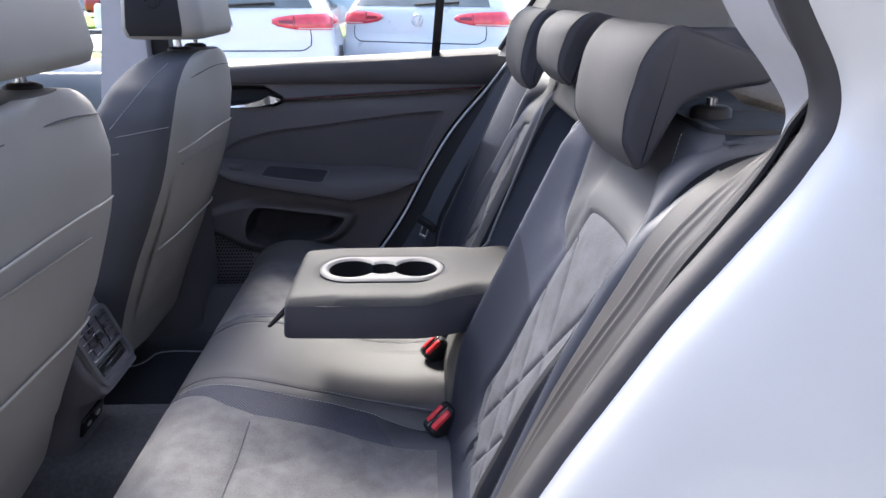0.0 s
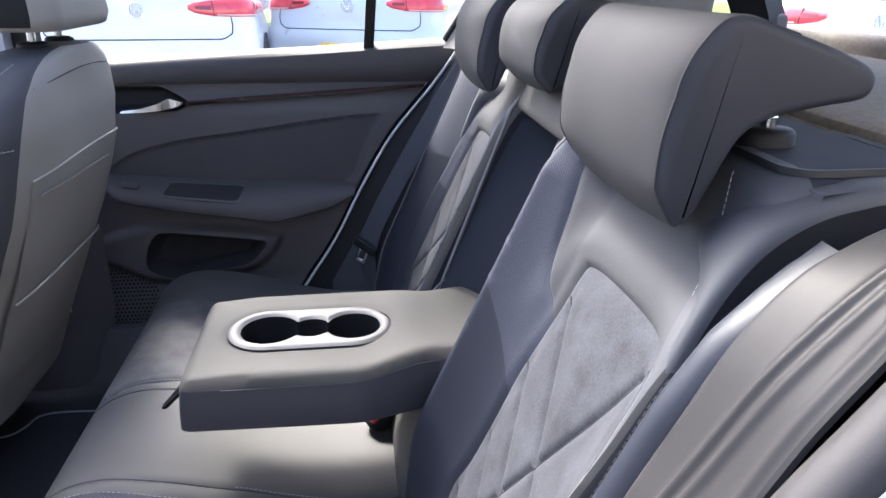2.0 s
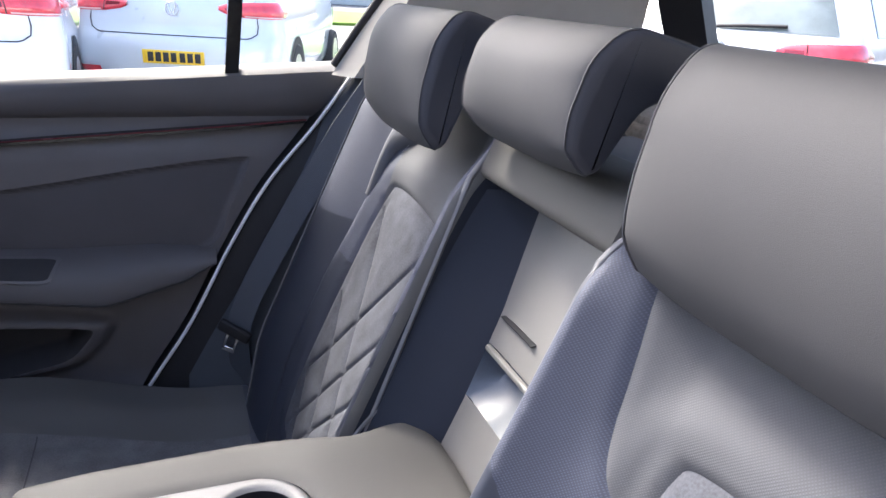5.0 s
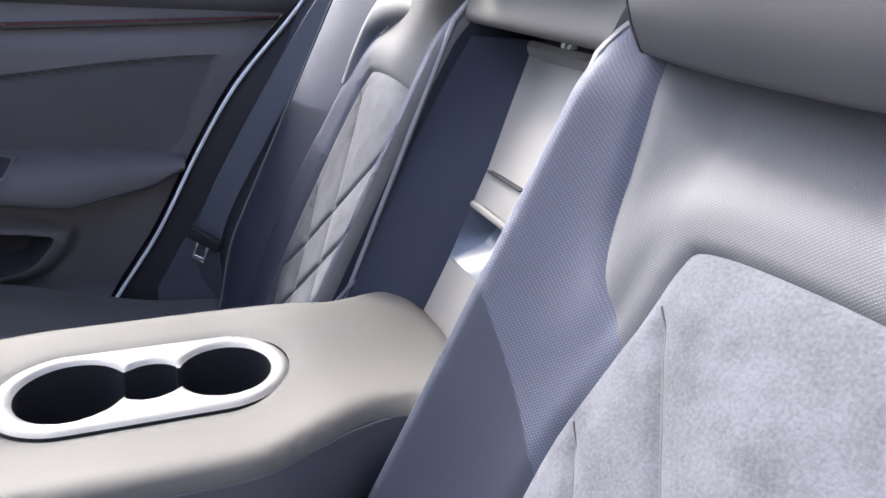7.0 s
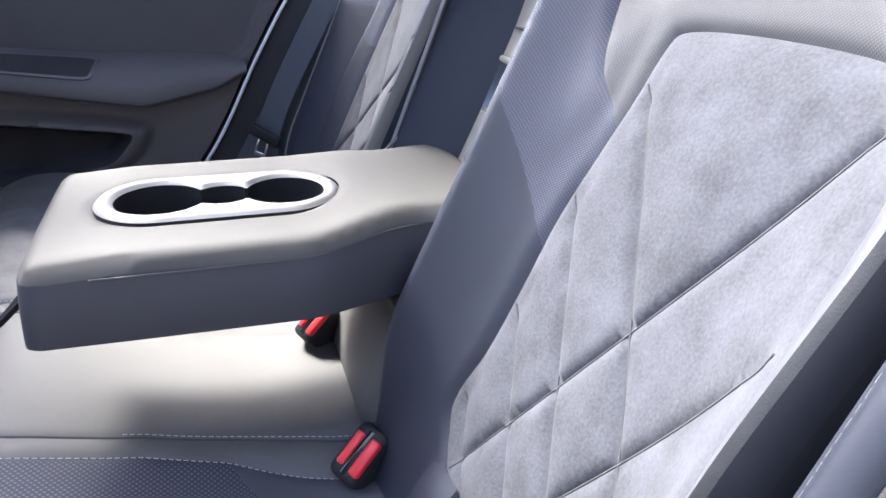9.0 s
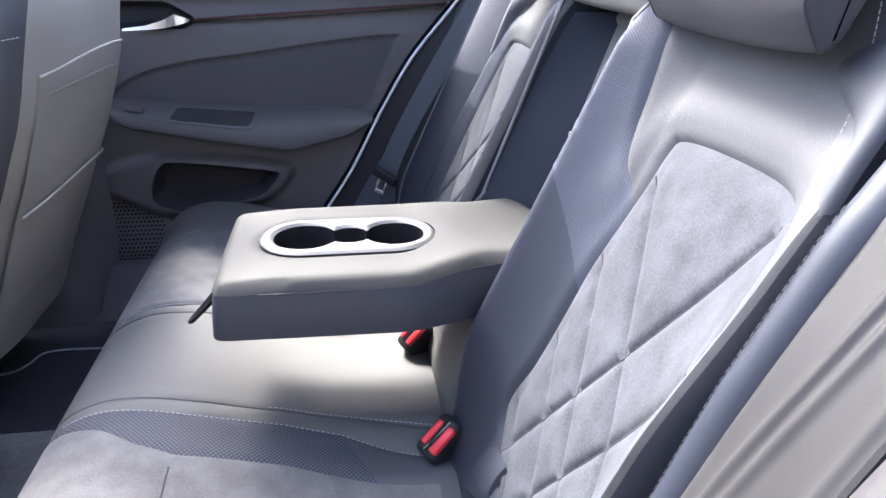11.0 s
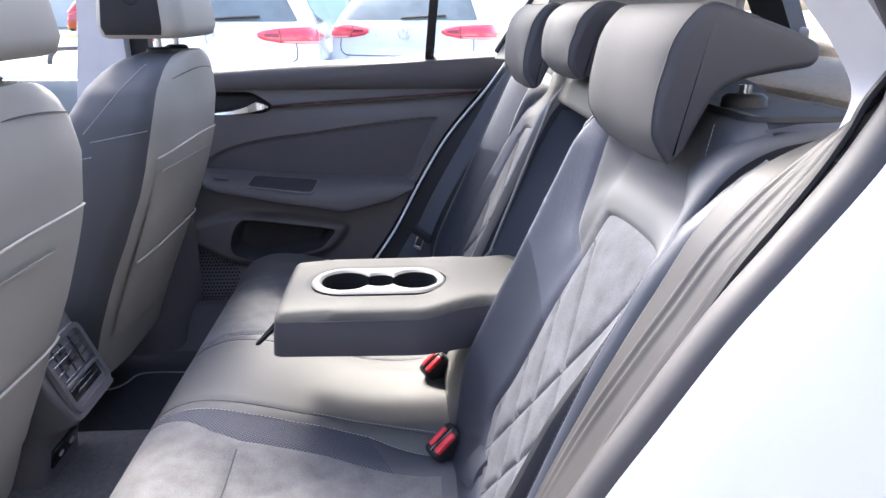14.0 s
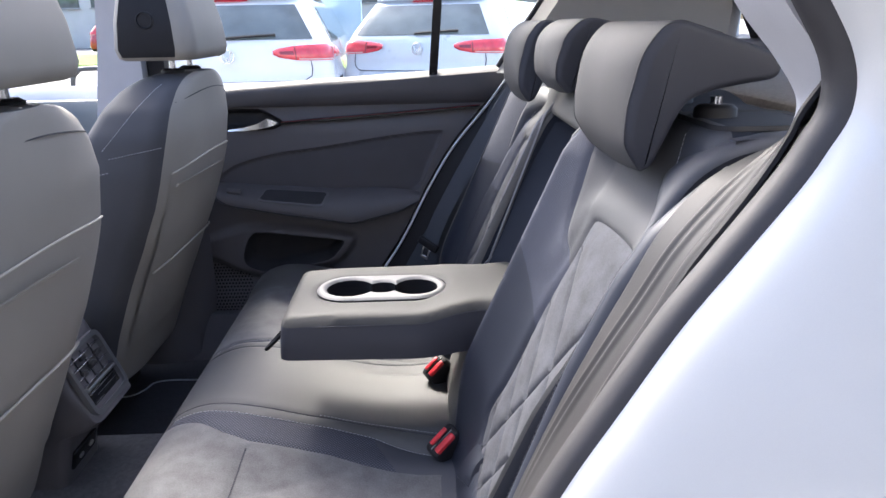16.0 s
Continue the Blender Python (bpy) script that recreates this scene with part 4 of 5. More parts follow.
def back_x(y, z, side="near"):
    edge = -polygon_distance(BACK, y, z)
    pad = polygon_distance(PADS[side], y, z)
    x = face_x(z)
    low = 0.25 + 0.75 * smooth(0.42, 0.62, z)
    lift = 0.066 * np.clip((y + 0.228) / 0.090, 0, 1) ** 1.35 * (1 - 0.45 * smooth(0.95, 1.04, z)) * low
    wing = (0.026 + 0.036 * smooth(0.92, 0.70, z)) * smooth(1.03, 0.90, z) * (1.0 if side == "near" else 0.55)
    lift = lift + wing * np.clip((-y - 0.395) / (0.097 + widen(z)), 0, 1) ** 2.4 * (0.35 + 0.65 * smooth(0.42, 0.60, z))
    lift = lift + 0.004 * smooth(-0.002, -0.030, pad) - 0.0045 * np.exp(-(pad / 0.0045) ** 2)
    gap = quilt_gap(y, z)
    lift = lift + np.where(pad < 0, (0.0060 * (np.clip(gap / 0.05, 0, 1) ** 0.6 - 1) - 0.0032 * np.exp(-(gap / 0.0035) ** 2)) * smooth(0.0, -0.02, pad), 0)
    lift = lift + 0.006 * np.exp(-((pad - 0.030) / 0.020) ** 2) * smooth(0.76, 0.86, z)
    lift = lift - 0.0035 * (1 - smooth(0.0, 0.007, np.abs(y - np.interp(z, MESH_SEAM_Z, MESH_SEAM_Y)))) * smooth(0.0, 0.01, pad) * smooth(0.80, 0.83, z)
    round_off = np.clip(1 - edge / 0.012, 0, 1)
    return x - lift + 0.006 * round_off ** 2


WING_SEAM = lambda y: 0.752 + 0.36 * (-y - 0.46)         # on the far wing: leather below, mesh above
WING_MESH = -0.452


def back_region(y, z, side):
    names = np.full(y.shape, "mesh_centre", dtype=object)
    names[z < 0.62] = "leather_bolster"
    names[(y > np.interp(z, MESH_SEAM_Z, MESH_SEAM_Y))] = "mesh_side"
    names[(z < SEAM_A(y)) & (y > -0.35)] = "leather_bolster"
    if side == "near":
        names[y < np.interp(z, OUTER_Z, OUTER_Y)] = "leather_edge"
        names[(y < -0.465) & (z < 0.86)] = "leather_edge"
    else:
        names[(y < WING_MESH) & (z < 0.97)] = "mesh_wing"
        names[(y < -0.40) & (z < WING_SEAM(y))] = "leather_wing"
        names[(y < np.interp(z, OUTER_Z, OUTER_Y)) & (z > 0.97)] = "leather_edge"
    names[polygon_distance(PADS[side], y, z) < 0] = "suede_panel"
    return names


def back_net(side):
    cuts = [lambda y, z: polygon_distance(PADS[side], y, z), lambda y, z: np.where(y > -0.35, z - SEAM_A(y), 1), lambda y, z: y - np.interp(z, MESH_SEAM_Z, MESH_SEAM_Y)]
    if side == "near":
        cuts.append(lambda y, z: y - np.interp(z, OUTER_Z, OUTER_Y))
    else:
        cuts += [lambda y, z: np.where(z < 0.99, y - WING_MESH, 1), lambda y, z: np.where(y < -0.42, z - WING_SEAM(y), 1)]
    cuts += [lambda y, z, m=m, c=c: z - m * y - c for m, c in QUILT]
    return sheet(lambda y, z: (back_x(y, z, side), y, z), np.arange(-0.545, -0.125, 0.0045), np.arange(0.398, 1.040, 0.0050), lambda y, z: polygon_distance(BACK, y, z), cuts, lambda y, z: back_region(y, z, side))


def on_back(y, z, out=0.0, side="near"):
    y, z = np.array([y], float), np.array([z], float)
    return float(back_x(y, z, side)[0]) - out, float(y[0]), float(z[0])


def flip(piece, s):
    return piece if s > 0 else ([(x, -y, z) for x, y, z in piece[0]], piece[1])


def back_border(p, t, tight=1.0):
    """The rolled leatherette edge beyond the piping."""
    a = 0.5 * math.pi * t
    inner, top = float(smooth(-0.26, -0.16, p[1])), float(smooth(0.85, 1.0, p[2]))
    r = 0.006 + 0.005 * inner + 0.010 * inner * top
    r = r * tight + 0.010 * (1 - inner) * float(smooth(0.95, 0.85, p[2])) * float(smooth(-0.42, -0.47, p[1]))
    cy, cz = min(max(p[1], -0.442), -0.184), min(max(p[2], 0.455), 0.98)
    d = math.hypot(p[1] - cy, p[2] - cz) or 1.0
    out = r * math.sin(a)
    return p[0] + 0.9 * r * (1 - math.cos(a)) + 0.012 * t, p[1] + out * (p[1] - cy) / d, p[2] + out * (p[2] - cz) / d


def seat_back(s, label):
    seat = thing("rear_seat_back", (0.1, -0.32 * s, 0.41), label, "car seat", "rear seat backs")
    side = "near" if s > 0 else "far"
    pieces, rim, net = back_net(side)
    for name, material, text in (("suede_panel", SHADED_SUEDE, "grey suede panel quilted in diamonds, darkened for shade"), ("mesh_centre", MESH_LIGHT, "grey woven mesh"), ("mesh_side", MESH_DARK, "dark blue-grey woven mesh"), ("mesh_wing", MESH_DARK, "dark woven mesh of the wing"), ("leather_bolster", LEATHER_SIDE, "smooth dark leatherette bolster"), ("leather_wing", LEATHER_SIDE, "smooth dark leatherette wing"), ("leather_edge", LEATHER, "")):
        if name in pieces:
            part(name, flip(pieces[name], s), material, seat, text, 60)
    outer_point = lambda p: p[1] < -0.44 and p[2] < 0.95
    outer = lambda e: outer_point(net[e[0]])
    tight = 1.0 if s > 0 else 0.35
    # The far border gets a lighter leatherette, sunlight put into its colour.
    part("border", flip(skirt([e for e in rim if not outer(e)], net, lambda p, t: back_border(p, t, tight), 6), s), LEATHER if s > 0 else BENCH_LEATHER, seat, "", 80)
    part("outer_roll", flip(skirt([e for e in rim if outer(e)], net, lambda p, t: back_border(p, 0.22 * t), 3), s), FLANK_SHADED, seat, "creased grey leatherette edge, darkened by painted gap shade", 80)
    part("roll_back", flip(skirt([e for e in rim if outer(e)], net, lambda p, t: back_border(p, 0.22 + 0.78 * t), 3), s), GAP_SHADE, seat, "back of the edge, blackened as gap shade", 80)
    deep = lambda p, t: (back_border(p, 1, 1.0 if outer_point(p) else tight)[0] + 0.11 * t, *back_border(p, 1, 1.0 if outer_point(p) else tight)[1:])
    part("side_wall", flip(skirt([e for e in rim if not outer(e)], net, deep, 2), s), RECESS_SHADE, seat, "side of the seat back, its shade put into the colour")
    part("outer_flank", flip(skirt([e for e in rim if outer(e)], net, deep, 2), s), GAP_SHADE, seat, "seat flank, blackened as gap shade")
    cord = [on_back(y, z) for y, z in rounded(-0.4915, -0.1345, 0.4055, 1.0295, 0.05, 10)]
    inner = [p for p in cord if p[1] > -0.30 and p[2] > 0.45]
    inner.sort(key=lambda p: math.atan2(p[2] - 0.7, p[1] + 0.32))
    part("piping", flip(tube([(x + 0.0015, y + 0.003, z) for x, y, z in inner], 0.0040, 8), s), PIPING, seat, "pale grey piping cord")
    for m, c in QUILT:
        line = [on_back(y, c + m * y, 0.0001, side) for y in np.linspace(-0.52, -0.2, 130) if polygon_distance(PADS[side], np.array([y]), np.array([c + m * y]))[0] < -0.004]
        if len(line) > 4:
            part("quilt_seam", flip(tube([(x - 0.0003, y, z) for x, y, z in line], 0.0009, 6), s), THREAD_DARK, seat)
    part("stitching", flip(stitches([on_back(y, z, 0.0012) for y, z in zip(np.interp(np.linspace(1.022, 0.93, 30), OUTER_Z, OUTER_Y) - 0.004, np.linspace(1.022, 0.93, 30))], 0.004, 0.002, 0.0004), s), THREAD, seat)
    # top shoulder with the release latch
    part("shoulder", flip(loft([[(face_x(1.0) - 0.005 + 0.03, y, 1.002), (face_x(1.03) + 0.016, y, 1.0265), (face_x(1.03) + 0.05, y, 1.030), (0.40, y, 1.026), (0.415, y, 1.00)] for y in (-0.490, -0.46, -0.3, -0.18, -0.138)], False, False), s), LEATHER, seat, "dark leatherette top of the seat back")
    lip, wall = [], []
    curve = smooth_line([(0.170, 0.860), (0.186, 0.905), (0.203, 0.945), (0.220, 0.975), (0.240, 0.999), (0.263, 1.016), (0.287, 1.027), (0.312, 1.033), (0.34, 1.037), (0.42, 1.038)], 8)
    for k, q in enumerate(curve):
        d = curve[min(k + 1, len(curve) - 1)] - curve[max(k - 1, 0)]
        d = d / np.linalg.norm(d)
        n = np.array((-d[1], d[0]))
        q = q - 0.003 * n
        near = 1 - float(smooth(0.93, 0.995, q[1]))
        lip.append([(q[0] + n[0] * o, y, q[1] + n[1] * o) for y, o in ((-0.365 - 0.11 * near, -0.040), (-0.40 - 0.077 * near, -0.022), (-0.43 - 0.05 * near, -0.011), (-0.455 - 0.026 * near, -0.004 - 0.006 * near), (-0.472 - 0.012 * near, -0.001 - 0.004 * near), (-0.486 - 0.003 * near, -0.001 - 0.003 * near), (-0.495, -0.004), (-0.499, -0.009), (-0.500, -0.012))])
        wall.append([(q[0] + n[0] * o, y, q[1] + n[1] * o) for y, o in ((-0.500, -0.012), (-0.4995, -0.085))])
    part("shoulder_roll", flip(loft(lip, False, False), s), LEATHER, seat, "rounded leatherette edge of the shoulder", 80)
    part("shoulder_flank", flip(loft(wall, False, False), s), GAP_SHADE, seat)
    latch = part("latch_recess", flip(loft([[(0.325 + a, -0.43 + b, z) for a, b in rounded(-0.045 + e, 0.095 - e, -0.035 + e, 0.11 - e, 0.025)] for z, e in ((1.0325, 0.0), (1.0375, 0.003), (1.036, 0.010), (1.010, 0.016))]), s), BLACK, seat, "black plastic recess of the folding latch")
    part("latch_lever", flip(box(0.335, 0.385, -0.46, -0.40, 1.018, 1.030, 0.006, 3), s), GLOSS_BLACK, latch)
    return seat


seat_back(1, "near rear seat back in grey suede, mesh and leatherette")
seat_back(-1, "far rear seat back in grey suede, mesh and leatherette")

for s in (1, -1):
    bolster = thing("side_bolster", (0.05, -0.56 * s, 0.40), "dark leatherette bolster beside the rear seat with pale stitching" if s > 0 else "dark mesh and leatherette bolster beside the far door", "car seat", "side bolsters")
    rings, flank, seam = [], [], []
    for z in np.linspace(0.38, 1.01 if s > 0 else 1.03, 43):
        f = face_x(z)
        k = (0.45 + 0.55 * float(smooth(0.40, 0.60, z)))
        if s > 0:
            k = float(np.interp(z, (0.38, 0.50, 0.60, 0.67, 0.73, 0.80, 0.90, 0.95, 0.99, 1.01), (0.30, 0.55, 0.75, 0.83, 0.90, 0.97, 0.94, 0.80, 0.42, 0.05)))
            rings.append([(f + 0.01, -0.531, z), (f - 0.040 * k, -0.533, z), (f - 0.056 * k, -0.536, z), (f - 0.064 * k, -0.542, z), (f - 0.067 * k, -0.550, z), (f - 0.063 * k, -0.560, z), (f - 0.050 * k, -0.569, z), (f - 0.026 * k, -0.578, z), (f + 0.03, -0.584, z)])
            flank.append([(f + 0.09, -0.530, z), (f + 0.01, -0.531, z)])
            seam.append((f - 0.0645 * k - 0.0010, -0.5425, z))
        else:
            k *= float(smooth(1.16, 0.98, z))
            top = float(smooth(0.92, 1.03, z))
            rings.append([(f - 0.010 * k * (1 - top), -0.478 + 0.050 * top, z), (f - 0.024 * k, -0.498, z), (f - 0.042 * k, -0.525, z), (f - 0.056 * k, -0.555, z), (f - 0.063 * k, -0.583, z), (f - 0.062 * k, -0.596, z), (f - 0.050 * k, -0.608, z), (f - 0.01, -0.614, z), (f + 0.05, -0.616, z)])
            flank.append([(f + 0.09, -0.476, z), (f - 0.010 * k, -0.478, z)])
            seam.append((f - 0.0635 * k - 0.0008, -0.590, z))
    cut = 29 if s < 0 else 43
    part("pad", flip(loft(rings[:cut], False, False), s), LEATHER_SIDE, bolster, "", 70)
    if s < 0:
        part("mesh_top", flip(loft(rings[cut - 1:], False, False), s), MESH_DARK, bolster, "dark woven mesh", 70)
    part("flank", flip(loft(flank, False, False), s), GAP_SHADE, bolster)
    if s > 0:
        part("stitching", flip(stitches(seam[:37], 0.0045, 0.0025, 0.0003), s), PIPING, bolster)
    else:
        part("piping", flip(tube(seam, 0.0018, 6), s), PIPING, bolster, "pale piping along the crest")

# ---- rear bench ----
BENCH = rounded(-0.535, 0.075, -0.665, 0.665, 0.05, 8)
SEAM_1 = lambda x: np.interp(x, (-0.5, -0.35, -0.22, -0.13, -0.03, 0.02), (0.070, 0.077, 0.078, 0.092, 0.112, 0.118))
SEAM_2 = lambda x: np.interp(x, (-0.5, -0.34, -0.22, -0.14, -0.045, 0.02), (0.092, 0.107, 0.106, 0.117, 0.150, 0.165))
MESH_OUT = lambda x: np.interp(x, (-0.53, -0.437, -0.39, -0.34, -0.208, -0.095, 0.0), (0.100, 0.137, 0.168, 0.186, 0.181, 0.200, 0.212))
FAR_SHIFT = 0.085
across = lambda y: np.where(y < 0, -y, y - FAR_SHIFT)       # distance from the middle band's own centre line
mesh_out = lambda x, y: np.where((y > 0) & (x < -0.33), SEAM_2(x), MESH_OUT(x))
END_DIAG = lambda x, y: (x + 0.141) - 0.549 * (across(y) - 0.118)


def bench_z(x, y):
    ay = np.abs(y)
    z = 0.425 + 0.072 * smooth(-0.06, -0.42, x)
    z = z - 0.004 * smooth(-0.02, 0.06, x)
    roll = np.clip((-0.415 - x) / 0.118, 0, 1)
    z = z - 0.085 * (1 - np.sqrt(np.clip(1 - roll ** 2, 0, 1)))
    z = z + 0.020 * smooth(0.15, 0.09, ay) * smooth(-0.30, -0.05, x)
    z = z - 0.012 * smooth(0.18, 0.30, ay) * smooth(0.62, 0.45, ay) * smooth(-0.45, -0.3, x)
    z = z + 0.008 * smooth(0.52, 0.60, ay)
    for line in (SEAM_1, SEAM_2):
        z = z - 0.0035 * np.exp(-((across(y) - line(x)) / 0.004) ** 2)
    z = z - 0.0025 * np.exp(-((across(y) - mesh_out(x, y)) / 0.004) ** 2) * smooth(-0.02, -0.05, x)
    z = z - 0.004 * np.exp(-((x + 0.343) / 0.005) ** 2) * smooth(0.195, 0.205, ay) * smooth(0.52, 0.50, ay)
    suede = smooth(0.20, 0.21, ay) * smooth(0.515, 0.50, ay) * smooth(-0.343, -0.335, x)
    gap = np.full(np.shape(x), 1.0)
    for c in (-0.40, -0.24, -0.08, 0.08):
        gap = np.minimum(gap, np.abs((x + 0.343) * 0.55 - (ay - 0.20) * 0.83 - c) )
    for c in (-0.02, 0.10, 0.22, 0.34):
        gap = np.minimum(gap, np.abs((x + 0.343) * 0.55 + (ay - 0.20) * 0.83 - c))
    z = z + 0.006 * (np.clip(gap / 0.04, 0, 1) ** 0.5 - 1) * suede
    return z


def bench_region(x, y):
    ay, band = np.abs(y), across(y)
    names = np.full(x.shape, "suede_panel", dtype=object)
    names[ay > 0.515] = "leather_edge"
    names[band < mesh_out(x, y)] = "mesh_band"
    names[(band < mesh_out(x, y)) & (END_DIAG(x, y) > 0)] = "leather_rear"
    names[(x > -0.02)] = "leather_rear"
    names[band < SEAM_2(x)] = "leather_band"
    names = np.where(y < 0, names + "|near", names + "|far").astype(object)
    names[band < SEAM_1(x)] = "leather_centre"
    return names


bench_cuts = [lambda x, y: across(y) - SEAM_1(x), lambda x, y: across(y) - SEAM_2(x), lambda x, y: across(y) - MESH_OUT(x), lambda x, y: np.where((across(y) < 0.22) & (across(y) > 0.11), END_DIAG(x, y), 1), lambda x, y: np.abs(y) - 0.515, lambda x, y: x + 0.343, lambda x, y: x + 0.02]
pieces, rim, net = sheet(lambda x, y: (x, y, bench_z(x, y)), np.arange(-0.542, 0.084, 0.0065), np.arange(-0.672, 0.674, 0.0075), lambda x, y: polygon_distance(BENCH, x, y), bench_cuts, bench_region)
bench = thing("rear_bench_cushion", (-0.2, 0, FLOOR), "long rear bench cushion in charcoal leatherette, mesh and grey suede", "car seat")
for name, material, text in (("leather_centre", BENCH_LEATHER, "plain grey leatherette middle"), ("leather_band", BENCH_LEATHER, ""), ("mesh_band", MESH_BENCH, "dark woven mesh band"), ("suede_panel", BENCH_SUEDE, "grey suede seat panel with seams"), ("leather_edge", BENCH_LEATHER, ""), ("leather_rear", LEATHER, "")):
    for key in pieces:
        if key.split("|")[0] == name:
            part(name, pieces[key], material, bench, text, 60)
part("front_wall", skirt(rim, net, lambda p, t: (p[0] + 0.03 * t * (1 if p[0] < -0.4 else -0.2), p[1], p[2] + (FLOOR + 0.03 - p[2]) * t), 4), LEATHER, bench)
for s in (-1, 1):
    for line, inset, x0 in ((SEAM_1, -0.003, -0.24), (SEAM_2, 0.003, -0.50)):
        run = [(x, s * (float(line(x)) + inset) + (FAR_SHIFT if s > 0 else 0)) for x in np.linspace(x0, 0.0, 60)]
        part("stitching", stitches([(x, y, float(bench_z(np.array([x]), np.array([y]))[0]) + 0.0012) for x, y in run], 0.0045, 0.0025), THREAD, bench)
    run = [(x, s * float(SEAM_1(x)) + (FAR_SHIFT if s > 0 else 0)) for x in np.linspace(-0.52, 0.0, 60)]
    part("seam", tube([(x, y, float(bench_z(np.array([x]), np.array([y]))[0]) + 0.0003) for x, y in run], 0.0016, 5), THREAD_DARK, bench)
    ys = np.linspace(0.205, 0.51, 40)
    part("seam", tube([(-0.343, s * y, float(bench_z(np.array([-0.343]), np.array([s * y]))[0]) + 0.0005) for y in ys], 0.0012, 5), THREAD_DARK, bench)

# small block of upholstery between cushion and back
middle = thing("centre_infill", (0.07, 0, 0.42), "plain leatherette block behind the middle seat", "car seat")
infill = smooth_line([(0.004, 0.425), (0.000, 0.445), (0.006, 0.475), (0.026, 0.522), (0.044, 0.552), (0.060, 0.562), (0.14, 0.562)], 5)
part("pad", loft([[(x + e, y, z - 0.5 * e) for x, z in infill] for y, e in ((-0.122, 0.022), (-0.119, 0.010), (-0.112, 0.003), (-0.098, 0.0), (0.098, 0.0), (0.112, 0.003), (0.119, 0.010), (0.122, 0.022))], False, False), BENCH_LEATHER, middle)

# ---- recess behind the armrest ----
recess = thing("armrest_recess", (0.25, 0, 0.5), "grey plastic recess behind the lowered armrest", "car seat")
slope = lambda z, o: face_x(z) + o
edge_y = lambda z: float(np.interp(z, (0.50, 0.74, 0.84, 0.96), (0.060, 0.062, 0.072, 0.101)))
for rows in ((0.50, 0.60, 0.68, 0.744), (0.804, 0.84, 0.90, 0.955)):
    part("back_panel", loft([[(slope(z, o), y, z) for y, o in ((-0.132, -0.01), (-0.125, 0.03), (-0.10, 0.036), (edge_y(z) - 0.03, 0.037), (edge_y(z), 0.035))] for z in rows], False, False), RECESS_PLASTIC, recess)
part("top_ledge", loft([[(slope(0.955, o), y, 0.955 + h) for o, h in ((0.0355, -0.012), (0.030, 0.004), (0.033, 0.010), (0.06, 0.014))] for y in (-0.13, 0.0, 0.100)], False, False), RECESS_PLASTIC, recess)
part("side_frame", loft([[(slope(z, -0.040), 0.1335, z), (slope(z, -0.03), 0.128, z), (slope(z, 0.012), edge_y(z) + 0.018, z), (slope(z, 0.035), edge_y(z), z), (slope(z, 0.06), edge_y(z) + 0.01, z)] for z in (0.47, 0.56, 0.66, 0.74, 0.80, 0.84, 0.90, 0.965)], False, False), RECESS_SHADE, recess, "padded side of the recess, coloured dark for shade")
part("slot", box(slope(0.837, 0.030), slope(0.837, 0.040), -0.008, 0.064, 0.8360, 0.8376, 0.0004), BLACK, recess)
hook = part("latch_cup", loft([[(slope(z, o), y, z) for y, o in ((-0.132, -0.01), (-0.120, 0.036 + d), (0.0, 0.037 + d), (edge_y(z) - 0.01, 0.037 + d), (edge_y(z), 0.035))] for z, d in ((0.804, 0.0), (0.797, 0.026), (0.775, 0.034), (0.758, 0.026), (0.744, 0.0))], False, False), LATCH_CUP, recess, "dark hollow of the latch")
part("latch_lip", tube([(slope(0.803, 0.031), y, 0.803) for y in np.linspace(-0.05, 0.060, 8)], 0.0040, 8), RECESS_PLASTIC, hook)
for y in (0.022, 0.034):
    part("latch_pin", tube([(slope(0.966, 0.034), y, 0.966), (slope(0.969, 0.026), y, 0.968)], 0.0032, 10), STRIP_PALE, recess, "small white latch pin")
part("strap_edge", tube(smooth_line([(slope(0.655, -0.045), 0.129, 0.655), (slope(0.70, -0.03), 0.1285, 0.695), (slope(0.705, 0.0), 0.126, 0.706), (slope(0.725, 0.03), 0.118, 0.725)], 6), 0.0025, 6), PIPING, recess)
beam = thing("centre_backrest_roll", (0.22, 0, 0.97), "padded grey leatherette roll below the middle headrest", "car seat")
part("roll", loft([[(0.262 + a + 0.44 * b, y, 1.002 + b) for a, b in rounded(-0.046 + e, 0.030, -0.024 + e, 0.030 - e, 0.016, 5)] for y, e in ((-0.133, 0.008), (-0.127, 0.0), (0.0, 0.0), (0.127, 0.0), (0.132, 0.008))]), ARM_LEATHER, beam)
part("top_pad", box(0.25, 0.41, -0.134, 0.13, 0.985, 1.024, 0.012, 3), LEATHER, beam)

# ---- headrests ----
PROFILE = smooth_line([(0.203, 0.984), (0.188, 1.015), (0.182, 1.060), (0.188, 1.105), (0.208, 1.136), (0.240, 1.147), (0.292, 1.133), (0.335, 1.118), (0.356, 1.107), (0.360, 1.095), (0.352, 1.084), (0.322, 1.079), (0.282, 1.071), (0.257, 1.058), (0.243, 1.038), (0.230, 1.005), (0.223, 0.988), (0.213, 0.980)], 5, True)


def outward(k):
    """The profile's outward normal at its point k."""
    a, b = PROFILE[k - 1], PROFILE[(k + 1) % len(PROFILE)]
    d = math.dist(a, b) or 1.0
    return -(b[1] - a[1]) / d, (b[0] - a[0]) / d


